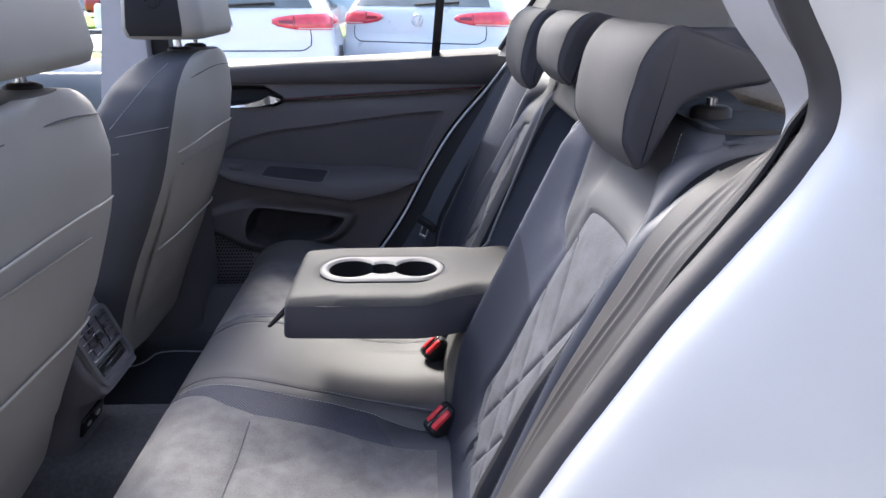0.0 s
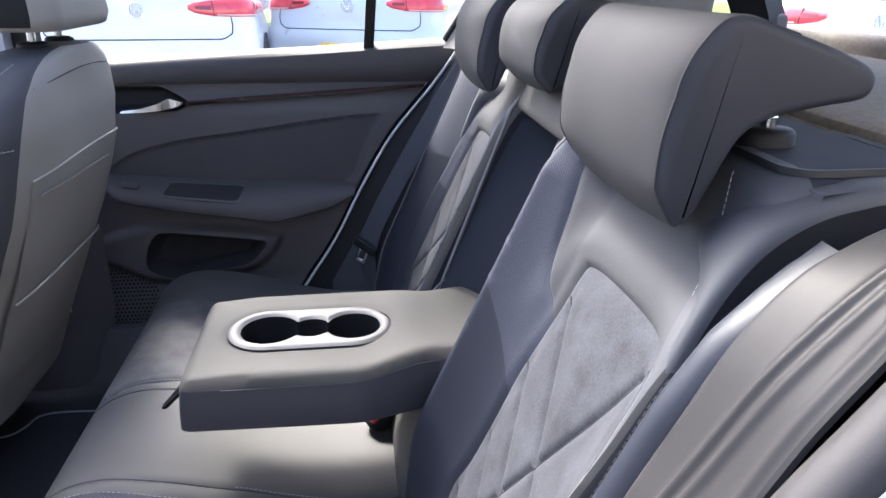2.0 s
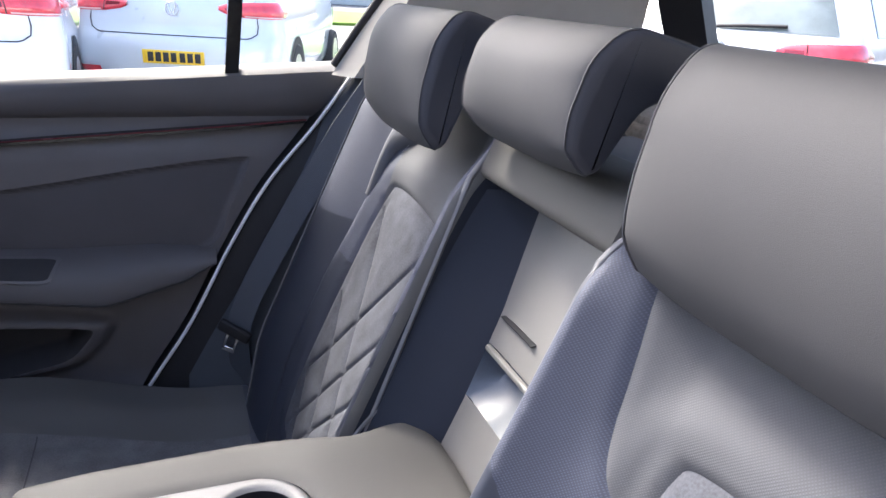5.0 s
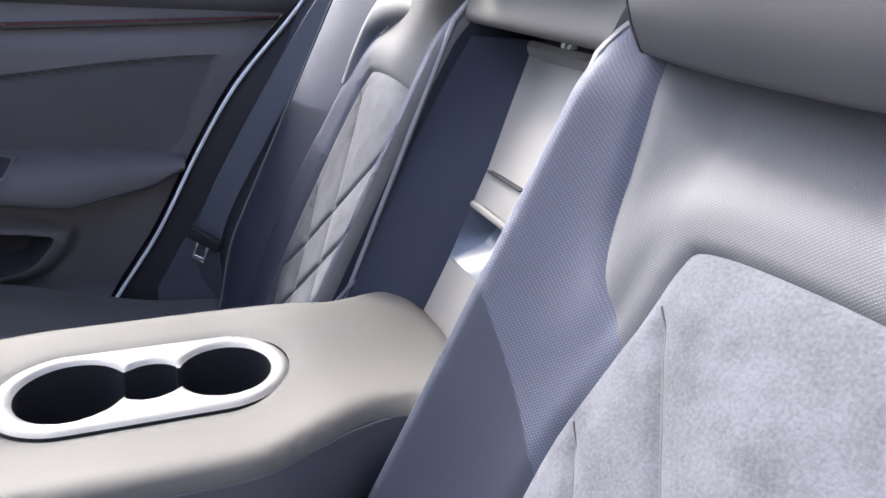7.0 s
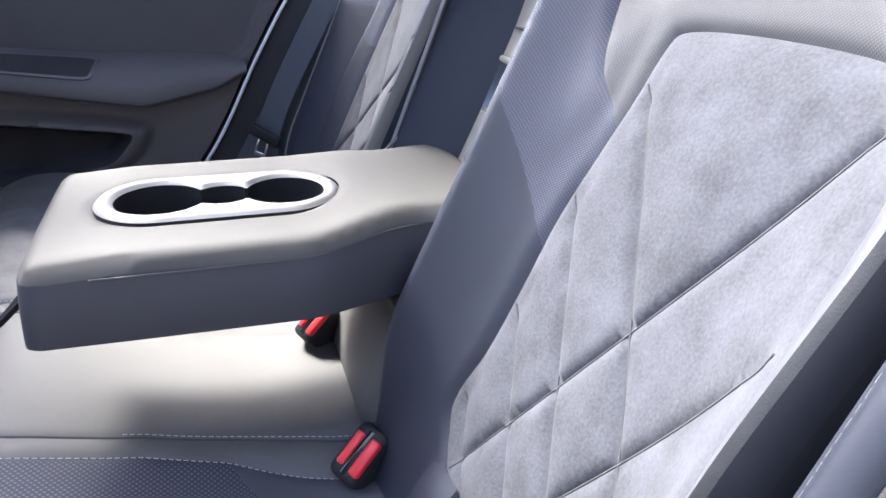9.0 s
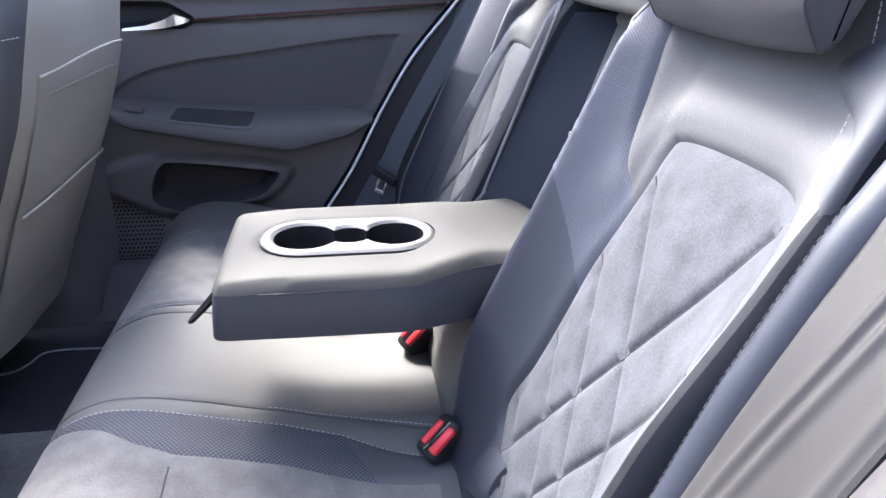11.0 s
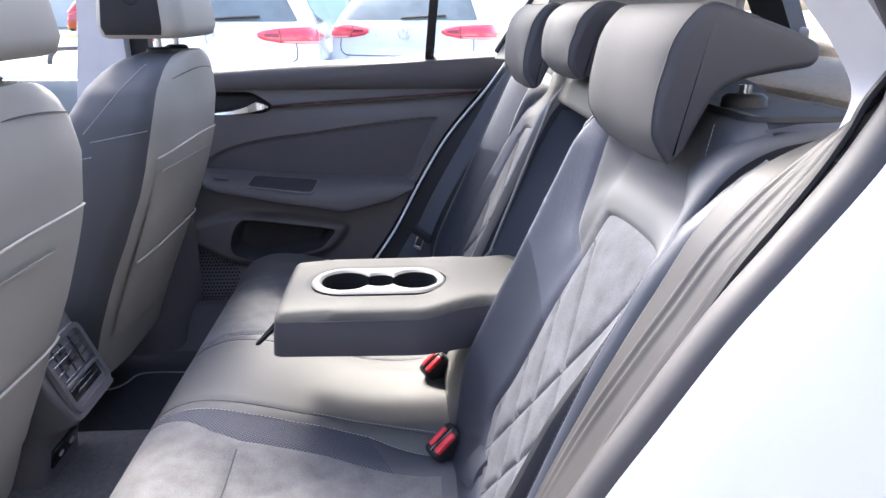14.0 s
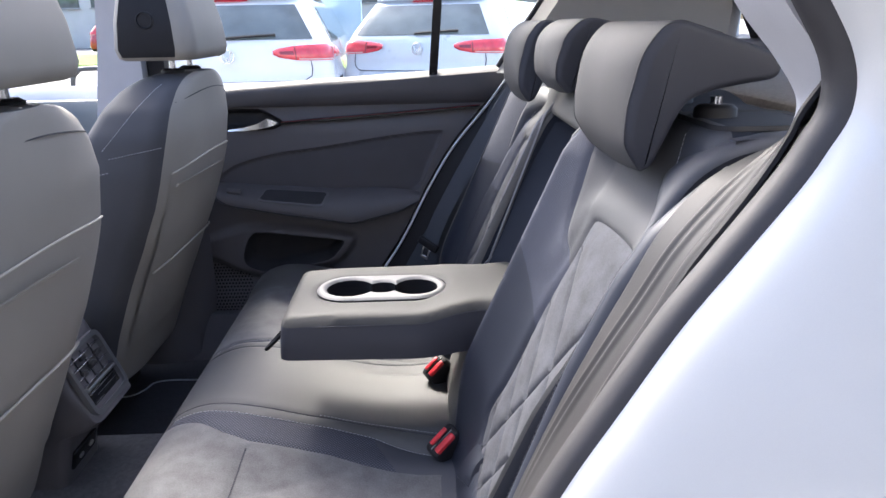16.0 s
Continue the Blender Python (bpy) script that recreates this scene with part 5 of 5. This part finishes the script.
def rest_ring(t, y0, half, shift, tall=1.0):
    """A cross-section: a padded front that curves back towards two nearly flat side panels."""
    u = max(0.0, (abs(t) - 0.28) / 0.72)
    curve = 1 - math.sqrt(max(0.0, 1 - min(u, 0.985) ** 2))
    edge = max(0.0, (abs(t) - 0.93) / 0.07)
    inset = 0.0085 * (1 - math.sqrt(max(0.0, 1 - edge * edge)))
    ring = []
    for k, (px, pz) in enumerate(PROFILE):
        front = min(max((0.262 - px) / 0.06, 0.0), 1.0)
        back = (0.007 + 0.019 * min(max((pz - 1.015) / 0.07, 0.0), 1.0)) * curve
        nx, nz = outward(k)
        x = px - inset * nx + back * front
        z = pz - inset * nz + 0.006 * abs(t) ** 3 * min(max((1.02 - pz) / 0.03, 0), 1)
        ring.append((x + shift[0], y0 + half * t, 1.147 - (1.147 - z) * tall + shift[2]))
    return ring


def headrest(y0, half, label, shift=(0, 0, 0), tall=1.0):
    rest = thing("headrest", (0.31 + shift[0], y0, 1.03 + shift[2]), label, "headrest", "rear headrests")
    stations = np.concatenate([[-1, -0.998, -0.99, -0.98, -0.965, -0.95, -0.93, -0.90, -0.86], np.linspace(-0.8, 0.8, 23), [0.86, 0.90, 0.93, 0.95, 0.965, 0.98, 0.99, 0.998, 1]])
    rings = [rest_ring(t, y0, half, shift, tall) for t in stations]
    part("cushion", loft(rings[5:-5], True, False), HEAD_FABRIC, rest, crease=80)
    for end in (rings[:6], rings[-6:]):
        verts, faces = loft(end)
        part("side_panel", (verts, faces[:-2] + [faces[-2] if end[0] is rings[0] else faces[-1]]), HEAD_SHADED, rest, "leatherette side, coloured darker for its shade", 80)
    for s in (-0.945, 0.945):
        ring = rest_ring(s, y0, half, shift, tall)
        part("seam", tube([(x - 0.0004, y + 0.0006 * s, z) for x, y, z in ring[86:] + ring[:31]], 0.0010, 5), THREAD_DARK, rest)
    for s in (-0.07, 0.07):
        part("post", loft([[(0.318 + shift[0] + 0.007 * math.cos(a), y0 + s + 0.007 * math.sin(a), z + shift[2]) for a in [2 * math.pi * k / 14 for k in range(14)]] for z in (1.02, 1.06)]), CHROME, rest)
        part("collar", loft([[(0.318 + shift[0] + 1.3 * r * math.cos(a), y0 + s + r * math.sin(a), z + shift[2]) for a in [2 * math.pi * k / 18 for k in range(18)]] for z, r in ((1.020, 0.021), (1.046, 0.0195), (1.050, 0.016), (1.051, 0.007))]), BLACK, rest, "black plastic post collar")
    return rest


headrest(-0.296, 0.138, "charcoal outer headrest over the near seat back")
headrest(0.308, 0.130, "charcoal outer headrest over the far seat back", (-0.036, 0, 0.004), 0.94)
headrest(0.0, 0.108, "charcoal middle headrest, slightly narrower", (-0.018, 0, 0.005), 0.68)

# ---- folded-down armrest ----
arm = thing("folding_armrest", (0.0, 0, 0.60), "lowered grey leatherette armrest with two cup holders", "armrest")
CUPS = [(-0.178, 0.0, 0.043), (-0.118, 0.0, 0.028), (-0.056, 0.0, 0.040)]


def cup_distance(x, y):
    d = np.full(np.shape(x), 1.0)
    for cx, cy, r in CUPS:
        d = np.minimum(d, np.hypot(x - cx, y - cy) - r)
    return d


RING = rounded(-0.239, 0.0, -0.0595, 0.0595, 0.0590, 12)
TOP = [tuple(p) for p in smooth_line([(-0.276, -0.125), (-0.255, -0.1275), (-0.10, -0.131), (-0.04, -0.130), (0.02, -0.112), (0.06, -0.102), (0.15, -0.098), (0.15, 0.098), (0.06, 0.102), (0.02, 0.112), (-0.04, 0.130), (-0.10, 0.131), (-0.255, 0.1275), (-0.276, 0.125), (-0.285, 0.116), (-0.288, 0.09), (-0.289, 0.0), (-0.288, -0.09), (-0.285, -0.116)], 4, True)]


def arm_top(x, y):
    edge = -polygon_distance(TOP, x, y)
    z = 0.684 + 0.010 * smooth(-0.06, 0.04, x) - 0.004 * smooth(-0.2, -0.28, x)
    z = z - 0.016 * (1 - np.sqrt(np.clip(1 - np.clip(1 - edge / 0.020, 0, 1) ** 2, 0, 1)))
    return z - 0.004 * smooth(0.012, -0.002, polygon_distance(RING, x, y))


pieces, rim, net = sheet(lambda x, y: (x, y, arm_top(x, y)), np.arange(-0.295, 0.157, 0.006), np.arange(-0.138, 0.139, 0.006), lambda x, y: polygon_distance(TOP, x, y), [lambda x, y: polygon_distance(RING, x, y)], lambda x, y: np.where(polygon_distance(RING, x, y) < 0, "void", "top"))
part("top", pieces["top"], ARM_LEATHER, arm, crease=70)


def arm_side(p, t):
    low = 0.603 - 0.002 * p[0]
    belly = 0.004 * math.sin(math.pi * t)
    k = 1 + belly / 0.13
    return p[0] * (1 + (0.02 * t if p[0] < -0.25 else 0)) , p[1] * k, p[2] + (low - p[2]) * t


# The walls carry their shade in the material, the top doesn't.
part("side", skirt(rim, net, arm_side, 6), ARM_SHADED, arm, crease=70)
part("underside", ([(x, y, 0.6045) for x, y in TOP], [tuple(range(len(TOP)))]), BLACK, arm)
part("edge_seam", tube([(x, -0.1315 if x < -0.04 else float(np.interp(x, (-0.04, 0.02, 0.06, 0.15), (-0.1305, -0.1125, -0.1025, -0.0985))), 0.6665 + 0.01 * float(smooth(-0.06, 0.04, x))) for x in np.linspace(-0.23, 0.14, 30)], 0.0012, 5), THREAD_DARK, arm)
RING_IN = lambda x, y: np.maximum(polygon_distance(RING, x, y), -cup_distance(x, y))


def ring_z(x, y):
    e = -polygon_distance(RING, x, y)
    c = cup_distance(x, y)
    return 0.6835 + 0.004 * smooth(0.0, 0.005, e) - 0.004 * smooth(0.005, 0.0, c)


pieces, ring_rim, ring_net = sheet(lambda x, y: (x, y, ring_z(x, y)), np.arange(-0.243, 0.004, 0.003), np.arange(-0.063, 0.064, 0.003), RING_IN, [], lambda x, y: np.full(x.shape, "ring", dtype=object))
part("cup_ring", pieces["ring"], CUP_RING, arm, "brushed silver cup holder surround", 70)
part("cup_wall", skirt(ring_rim, ring_net, lambda p, t: (p[0], p[1], p[2] - 0.070 * t), 3), BLACK, arm, "black cup holder well")
part("cup_floor", box(-0.236, -0.004, -0.057, 0.057, 0.610, 0.616, 0.002), BLACK, arm)
loop_line = smooth_line([(-0.288, 0.020, 0.628), (-0.305, 0.012, 0.606), (-0.330, 0.0, 0.580), (-0.340, -0.012, 0.572), (-0.334, -0.020, 0.578), (-0.310, -0.014, 0.600), (-0.286, 0.0, 0.622)], 6)
part("pull_loop", tube(loop_line, 0.0030, 8, flat=1.6), POCKET_BLACK, arm, "black fabric pull loop")

# ---- belt buckles ----
def buckle(at, lean, label, size=0.95):
    b = thing("belt_buckle", at, label, "belt buckle", "belt buckles")
    m = Matrix.Translation(at) @ Euler((radians(lean[0]), radians(lean[1]), radians(lean[2]))).to_matrix().to_4x4()
    m = m @ Matrix.Diagonal((1.1 * size, 1.25 * size, 1.1 * size, 1))
    part("housing", moved(box(-0.030, 0.030, -0.016, 0.016, -0.05, 0.045, 0.009, 4), m), BLACK, b)
    part("button", moved(box(-0.020, 0.020, -0.0145, -0.004, 0.026, 0.0475, 0.003, 3), m), RED, b, "red release button")
    part("slot", moved(box(-0.024, 0.024, -0.004, 0.002, 0.040, 0.0457, 0.001), m), GLOSS_BLACK, b)
    part("button_edge", moved(box(-0.018, 0.018, 0.003, 0.011, 0.040, 0.0475, 0.002, 2), m), RED, b)
    part("stalk", moved(tube([(0, 0.002, -0.04), (0.004, 0.004, -0.08), (0.02, 0.006, -0.11)], 0.014, 10, flat=0.5), m), WEBBING, b)
    return b


buckle((0.004, -0.143, 0.426), (12, -38, 24), "black seat belt buckle with a red release button")
buckle((-0.005, 0.085, 0.452), (12, -40, 20), "black seat belt buckle with a red release button", 0.85)
flap = thing("child_seat_anchor_flap", (0.03, -0.235, 0.42), "small leatherette flap with a pale mark over the child seat anchor", "seat flap")
low, high = ((0.006, -0.238, 0.440), (0.024, -0.288, 0.453)), ((0.047, -0.230, 0.500), (0.047, -0.284, 0.503))
rings = []
for share in np.linspace(0, 1, 7):
    a, b = (Vector(low[n]).lerp(Vector(high[n]), share) for n in (0, 1))
    lift = Vector((-0.6, 0.1, 0.8)) * (0.003 + 0.005 * math.sin(math.pi * share))
    rings.append([a, a.lerp(b, 0.06) + lift, a.lerp(b, 0.5) + 1.25 * lift, b.lerp(a, 0.06) + lift, b, b - 0.01 * Vector((-0.6, 0.1, 0.8)), a - 0.01 * Vector((-0.6, 0.1, 0.8))])
part("flap", loft(rings), LEATHER_SIDE, flap, "", 40)
tilted = Matrix.Translation((0.0185, -0.258, 0.4545)) @ Euler((radians(10), radians(-48), radians(-20))).to_matrix().to_4x4()
part("mark", moved(join(box(-0.007, 0.007, -0.006, -0.004, 0.0, 0.001, 0.0003), box(-0.002, 0.005, -0.002, 0.005, 0.0, 0.001, 0.0003)), tilted), THREAD, flap)

# ---- far seat belt ----
belt = thing("seat_belt", (0.0, 0.63, 0.45), "dark grey seat belt hanging beside the far seat", "seat belt")
line = smooth_line([(0.26, 0.625, 1.06), (0.17, 0.632, 0.93), (0.06, 0.642, 0.74), (-0.01, 0.648, 0.60), (-0.025, 0.648, 0.52), (-0.01, 0.655, 0.42)], 6)
part("strap", loft([[(p[0] - 0.019, p[1] + 0.013, p[2] + 0.006), (p[0] + 0.019, p[1] - 0.013, p[2] - 0.006), (p[0] + 0.0195, p[1] - 0.0115, p[2] - 0.005), (p[0] - 0.0185, p[1] + 0.0145, p[2] + 0.007)] for p in line]), WEBBING, belt)
tongue = part("tongue", moved(box(-0.032, 0.032, -0.006, 0.006, -0.012, 0.012, 0.005, 3), Matrix.Translation((-0.030, 0.636, 0.562)) @ Euler((0, radians(28), radians(-25))).to_matrix().to_4x4()), BLACK, belt, "black belt tongue")
part("blade", moved(join(box(-0.012, -0.007, -0.0015, 0.0015, -0.042, -0.010, 0.0008), box(0.007, 0.012, -0.0015, 0.0015, -0.042, -0.010, 0.0008), box(-0.012, 0.012, -0.0015, 0.0015, -0.046, -0.036, 0.0008)), Matrix.Translation((-0.030, 0.636, 0.562)) @ Euler((0, radians(20), radians(-25))).to_matrix().to_4x4()), CHROME, tongue, "chrome blade")

# ---- front seats ----
def front_seat(s, label):
    seat = thing("front_seat", (-0.72, 0.36 * s, FLOOR), label, "car seat", "front seats")
    rows = [(0.33, 0.215, 0.17), (0.45, 0.235, 0.20), (0.60, 0.250, 0.23), (0.75, 0.256, 0.24), (0.88, 0.254, 0.22), (0.95, 0.240, 0.19), (1.00, 0.212, 0.16), (1.035, 0.172, 0.13), (1.055, 0.12, 0.10), (1.062, 0.06, 0.07)]
    zs = [r[0] for r in rows]
    fine = np.concatenate([np.linspace(0.40, 0.95, 32), np.linspace(0.965, 1.03, 8), [1.04, 1.05, 1.057, 1.061, 1.0625]])
    rear_x = lambda z: float(np.interp(z, (0.40, 0.53, 0.65, 0.73, 0.81, 0.87, 0.95, 1.07), (-0.712, -0.667, -0.616, -0.577, -0.544, -0.526, -0.512, -0.506)))
    back = []
    n = 44
    for z in fine:
        w, t = np.interp(z, zs, [r[1] for r in rows]), np.interp(z, zs, [r[2] for r in rows])
        ring = []
        for k in range(n):
            a = 2 * math.pi * k / n
            c, d = math.cos(a), math.sin(a)
            e = 0.36
            px = math.copysign(abs(c) ** e, c) * t / 2
            py = math.copysign(abs(d) ** 0.62, d) * w
            bulge = 0.010 * max(0, c) * (1 - (py / w) ** 2) if w else 0
            bulge += 0.006 * max(0, c) * noise.noise(Vector((py * 9, z * 6, 3.0 * s)))
            ring.append((rear_x(z) - t / 2 + px + bulge, 0.36 * s + py, z))
        back.append(ring)
    verts, faces = loft(back)
    rear_faces, side_faces = [], []
    for f in faces:
        angle = (sum(f[q] % n if f[q] % n < n / 2 else f[q] % n - n for q in range(len(f))) / len(f)) * 360 / n if len(f) == 4 else 180
        if len(f) == 4 and {f[0] % n, f[1] % n} == {n - 1, 0}:
            angle = 0
        (rear_faces if abs(angle) < 54 else side_faces).append(f)
    part("back_shell", (verts, rear_faces), FRONT_LEATHER, seat, "grey leatherette seat back", 60)
    part("side_panel", (verts, side_faces), SEAT_SIDE, seat, "smooth dark side bolster", 60)

    def on_rear(u, z, out=0.0):
        w, t = np.interp(z, zs, [r[1] for r in rows]), np.interp(z, zs, [r[2] for r in rows])
        py = u * w
        d = abs(u) ** (1 / 0.62)
        c = math.sqrt(max(0, 1 - d * d))
        return rear_x(z) - t / 2 + c ** 0.36 * t / 2 + 0.010 * c * (1 - u * u) + out, 0.36 * s + py, z

    pocket = [[on_rear(u, z0 + (z1 - z0) * v, 0.007 * math.sin(math.pi * min(1, 0.2 + v)) + 0.002) for u, z0, z1 in [(u, 0.50, 0.868 + 0.022 * (1 - u * u)) for u in np.linspace(-0.80, 0.80, 25)]] for v in np.linspace(0, 1, 16)]
    cover = part("map_pocket", loft(pocket, False, False), FRONT_LEATHER, seat, "leatherette map pocket")
    part("hem", tube(pocket[-1], 0.0019, 7), HEM, cover, "pale elastic hem")
    low = [on_rear(u, 0.655 + 0.03 * (1 - u * u), 0.013) for u in np.linspace(-0.78, 0.78, 25)]
    part("lower_hem", tube(low, 0.0022, 7), HEM, cover)
    part("fold", tube([on_rear(u, 0.835 + 0.018 * (1 - u * u) - 0.01 * u, 0.0085) for u in np.linspace(-0.76, 0.30, 20)], 0.0045, 7, flat=0.4), FRONT_LEATHER, cover)
    part("top_seam", tube([on_rear(u, 1.005 + 0.022 * (1 - u * u), 0.0005) for u in np.linspace(-0.86, 0.86, 25)], 0.0011, 5), THREAD_DARK, seat)
    # stitched lines of the inner side
    w = 0.246
    inner = -1 * s
    edge = lambda z, x: (x, 0.36 * s + inner * (float(np.interp(z, zs, [r[1] for r in rows])) + 0.0005), z)
    part("stitching", stitches([edge(z, rear_x(z) - 0.030 - 0.12 * (1 - (z - 0.90) / 0.16)) for z in np.linspace(0.93, 1.045, 14)], 0.004, 0.0022, 0.0006), THREAD, seat)
    part("stitching", stitches([edge(0.915 + 0.02 * k, rear_x(0.92) - 0.115 + 0.105 * k) for k in np.linspace(0, 1, 12)], 0.004, 0.0022, 0.0006), THREAD, seat)
    # headrest with posts
    hy = 0.36 * s
    rings = []
    for z, hw, x0, x1 in ((1.088, 0.118, -0.665, -0.525), (1.092, 0.128, -0.672, -0.516), (1.11, 0.134, -0.676, -0.511), (1.16, 0.130, -0.672, -0.516), (1.22, 0.122, -0.66, -0.53), (1.26, 0.11, -0.645, -0.545), (1.275, 0.09, -0.63, -0.56)):
        rings.append([(x + 0.03, hy + y, z) for x, y in rounded(x0, x1, -hw, hw, 0.030, 5)])
    rest = part("headrest", loft(rings), FRONT_LEATHER, seat, "grey leatherette headrest", 60)
    for t in (-1, 1):
        plate = []
        for z, hw, x0, x1 in ((1.095, 0.131, -0.664, -0.548), (1.11, 0.1365, -0.668, -0.545), (1.16, 0.1325, -0.664, -0.548), (1.22, 0.1245, -0.652, -0.556), (1.262, 0.112, -0.64, -0.565)):
            x0, x1 = x0 + 0.03, x1 + 0.03
            plate.append([(x0, hy + t * (hw - 0.02), z), (x0 + 0.01, hy + t * hw, z), (x1 - 0.006, hy + t * hw, z), (x1, hy + t * (hw - 0.006), z)])
        part("side_plate", loft(plate, False, False), BLACK, rest, "black plastic side plate")
        part("button", loft([[(-0.570 + r * math.cos(a), hy + t * (0.1325 + o), 1.165 + r * math.sin(a)) for a in [2 * math.pi * k / 20 for k in range(20)]] for r, o in ((0.017, -0.004), (0.017, 0.003), (0.015, 0.004), (0.0135, 0.001), (0.004, 0.0018))]), BLACK, rest, "round adjuster button")
    for y in (-0.055, 0.055):
        part("post", loft([[(-0.555 + 0.0065 * math.cos(a), hy + y + 0.0065 * math.sin(a), z) for a in [2 * math.pi * k / 14 for k in range(14)]] for z in (1.045, 1.10)]), CHROME, seat, "chrome headrest post")
        part("post_collar", loft([[(-0.555 + 1.2 * r * math.cos(a), hy + y + r * math.sin(a), z) for a in [2 * math.pi * k / 16 for k in range(16)]] for z, r in ((1.05, 0.020), (1.066, 0.020), (1.070, 0.014), (1.070, 0.007))]), BLACK, seat)
    part("cushion", box(-1.25, -0.80, hy - 0.24, hy + 0.24, 0.36, 0.52, 0.05, 4), SEAT_SIDE, seat)
    part("rail_base", box(-1.15, -0.84, hy - 0.20, hy + 0.20, FLOOR, 0.36, 0.02), BLACK, seat)
    return seat


front_seat(1, "far front seat in charcoal leatherette with a map pocket")
front_seat(-1, "near front seat in grey leatherette with a map pocket")

# ---- rear of the centre console ----
console = thing("centre_console", (-0.75, 0, FLOOR), "dark centre console end with air vents and charging sockets", "console")
tilt = lambda z: -0.648 - 0.40 * (z - 0.48)
rings = []
for z, w, lean in ((0.24, 0.075, -0.090), (0.36, 0.078, -0.078), (0.435, 0.080, -0.060), (0.455, 0.082, -0.010), (0.47, 0.084, 0.010), (0.52, 0.086, 0.0), (0.60, 0.088, 0.0), (0.625, 0.086, -0.010), (0.635, 0.078, -0.03)):
    x1 = tilt(min(max(z, 0.46), 0.60)) + lean
    rings.append([(x, y, z) for x, y in rounded(-1.05, x1, -0.016 - 0.92 * w, -0.016 + 0.92 * w, 0.02, 4)])
part("body", loft(rings), DOOR_HARD, console)
vm = Matrix.Translation((tilt(0.535) + 0.001, -0.016, 0.535)) @ Euler((0, radians(-21.8), 0)).to_matrix().to_4x4() @ Matrix.Diagonal((1, 1.02, 1, 1))
hole = rounded(-0.058, 0.058, -0.056, 0.056, 0.012, 5)
outer = rounded(-0.069, 0.069, -0.066, 0.066, 0.018, 5)
frame_piece = loft([[(0.0, y, z) for y, z in outer], [(0.009, y * 0.985, z * 0.985) for y, z in outer], [(0.009, y, z) for y, z in hole], [(-0.004, y * 0.98, z * 0.98) for y, z in hole]], True, False)
vent = part("vent_frame", moved(frame_piece, vm), SATIN, console, "satin grey vent surround")
part("vent_back", moved(box(-0.012, -0.004, -0.060, 0.060, -0.058, 0.058, 0.002), vm), BLACK, vent)
for k in range(4):
    part("vent_slat", moved(box(-0.004, 0.0085, -0.055, 0.055, 0.0425 - 0.0165 * k, 0.0442 - 0.0165 * k, 0.0005), vm), CHROME, vent, "thin chrome-edged slat")
for k in (1, 3, 5):
    part("vent_fin", moved(box(-0.005, 0.002, -0.046 + 0.0153 * k, -0.044 + 0.0153 * k, -0.012, 0.050, 0.0006), vm), BLACK, vent)
part("vent_bar", moved(box(-0.002, 0.010, -0.056, 0.056, -0.019, -0.011, 0.002), vm), SATIN, vent)
part("climate_panel", moved(box(-0.003, 0.004, -0.054, 0.054, -0.052, -0.021, 0.003), vm), GLOSS_BLACK, vent, "gloss black climate panel")
# Thin bright bars modelled as the pale reflections on the gloss panel.
for k, (a, b) in enumerate(((-0.050, 0.046), (-0.030, 0.046), (-0.046, -0.014))):
    part("panel_reflection", moved(box(0.0042, 0.0050, a, b, -0.026 - 0.009 * k, -0.0247 - 0.009 * k, 0.0003), vm), CHROME, vent)
for y, z in ((-0.030, 0.012), (0.034, 0.026), (-0.012, 0.038)):
    part("vent_tab", moved(box(0.002, 0.010, y - 0.008, y + 0.008, z - 0.005, z + 0.005, 0.002), vm), TRIM, vent)
part("thumb_wheel", moved(box(0.002, 0.012, -0.010, 0.010, 0.012, 0.022, 0.003), vm), BLACK, vent)
um = Matrix.Translation((-0.7125, -0.022, 0.375)) @ Euler((0, radians(15), 0)).to_matrix().to_4x4()
sockets = part("socket_panel", moved(box(-0.004, 0.004, -0.045, 0.045, -0.020, 0.020, 0.004, 3), um), GLOSS_BLACK, console, "gloss panel with two charging sockets")
for y in (-0.020, 0.020):
    part("socket", moved(loft([[(0.0045, y + a, b) for a, b in rounded(-0.008, 0.008, -0.005, 0.005, 0.0048, 4)], [(0.0065, y + 0.9 * a, 0.9 * b) for a, b in rounded(-0.008, 0.008, -0.005, 0.005, 0.0048, 4)]]), um), GREY_TRIM, sockets)
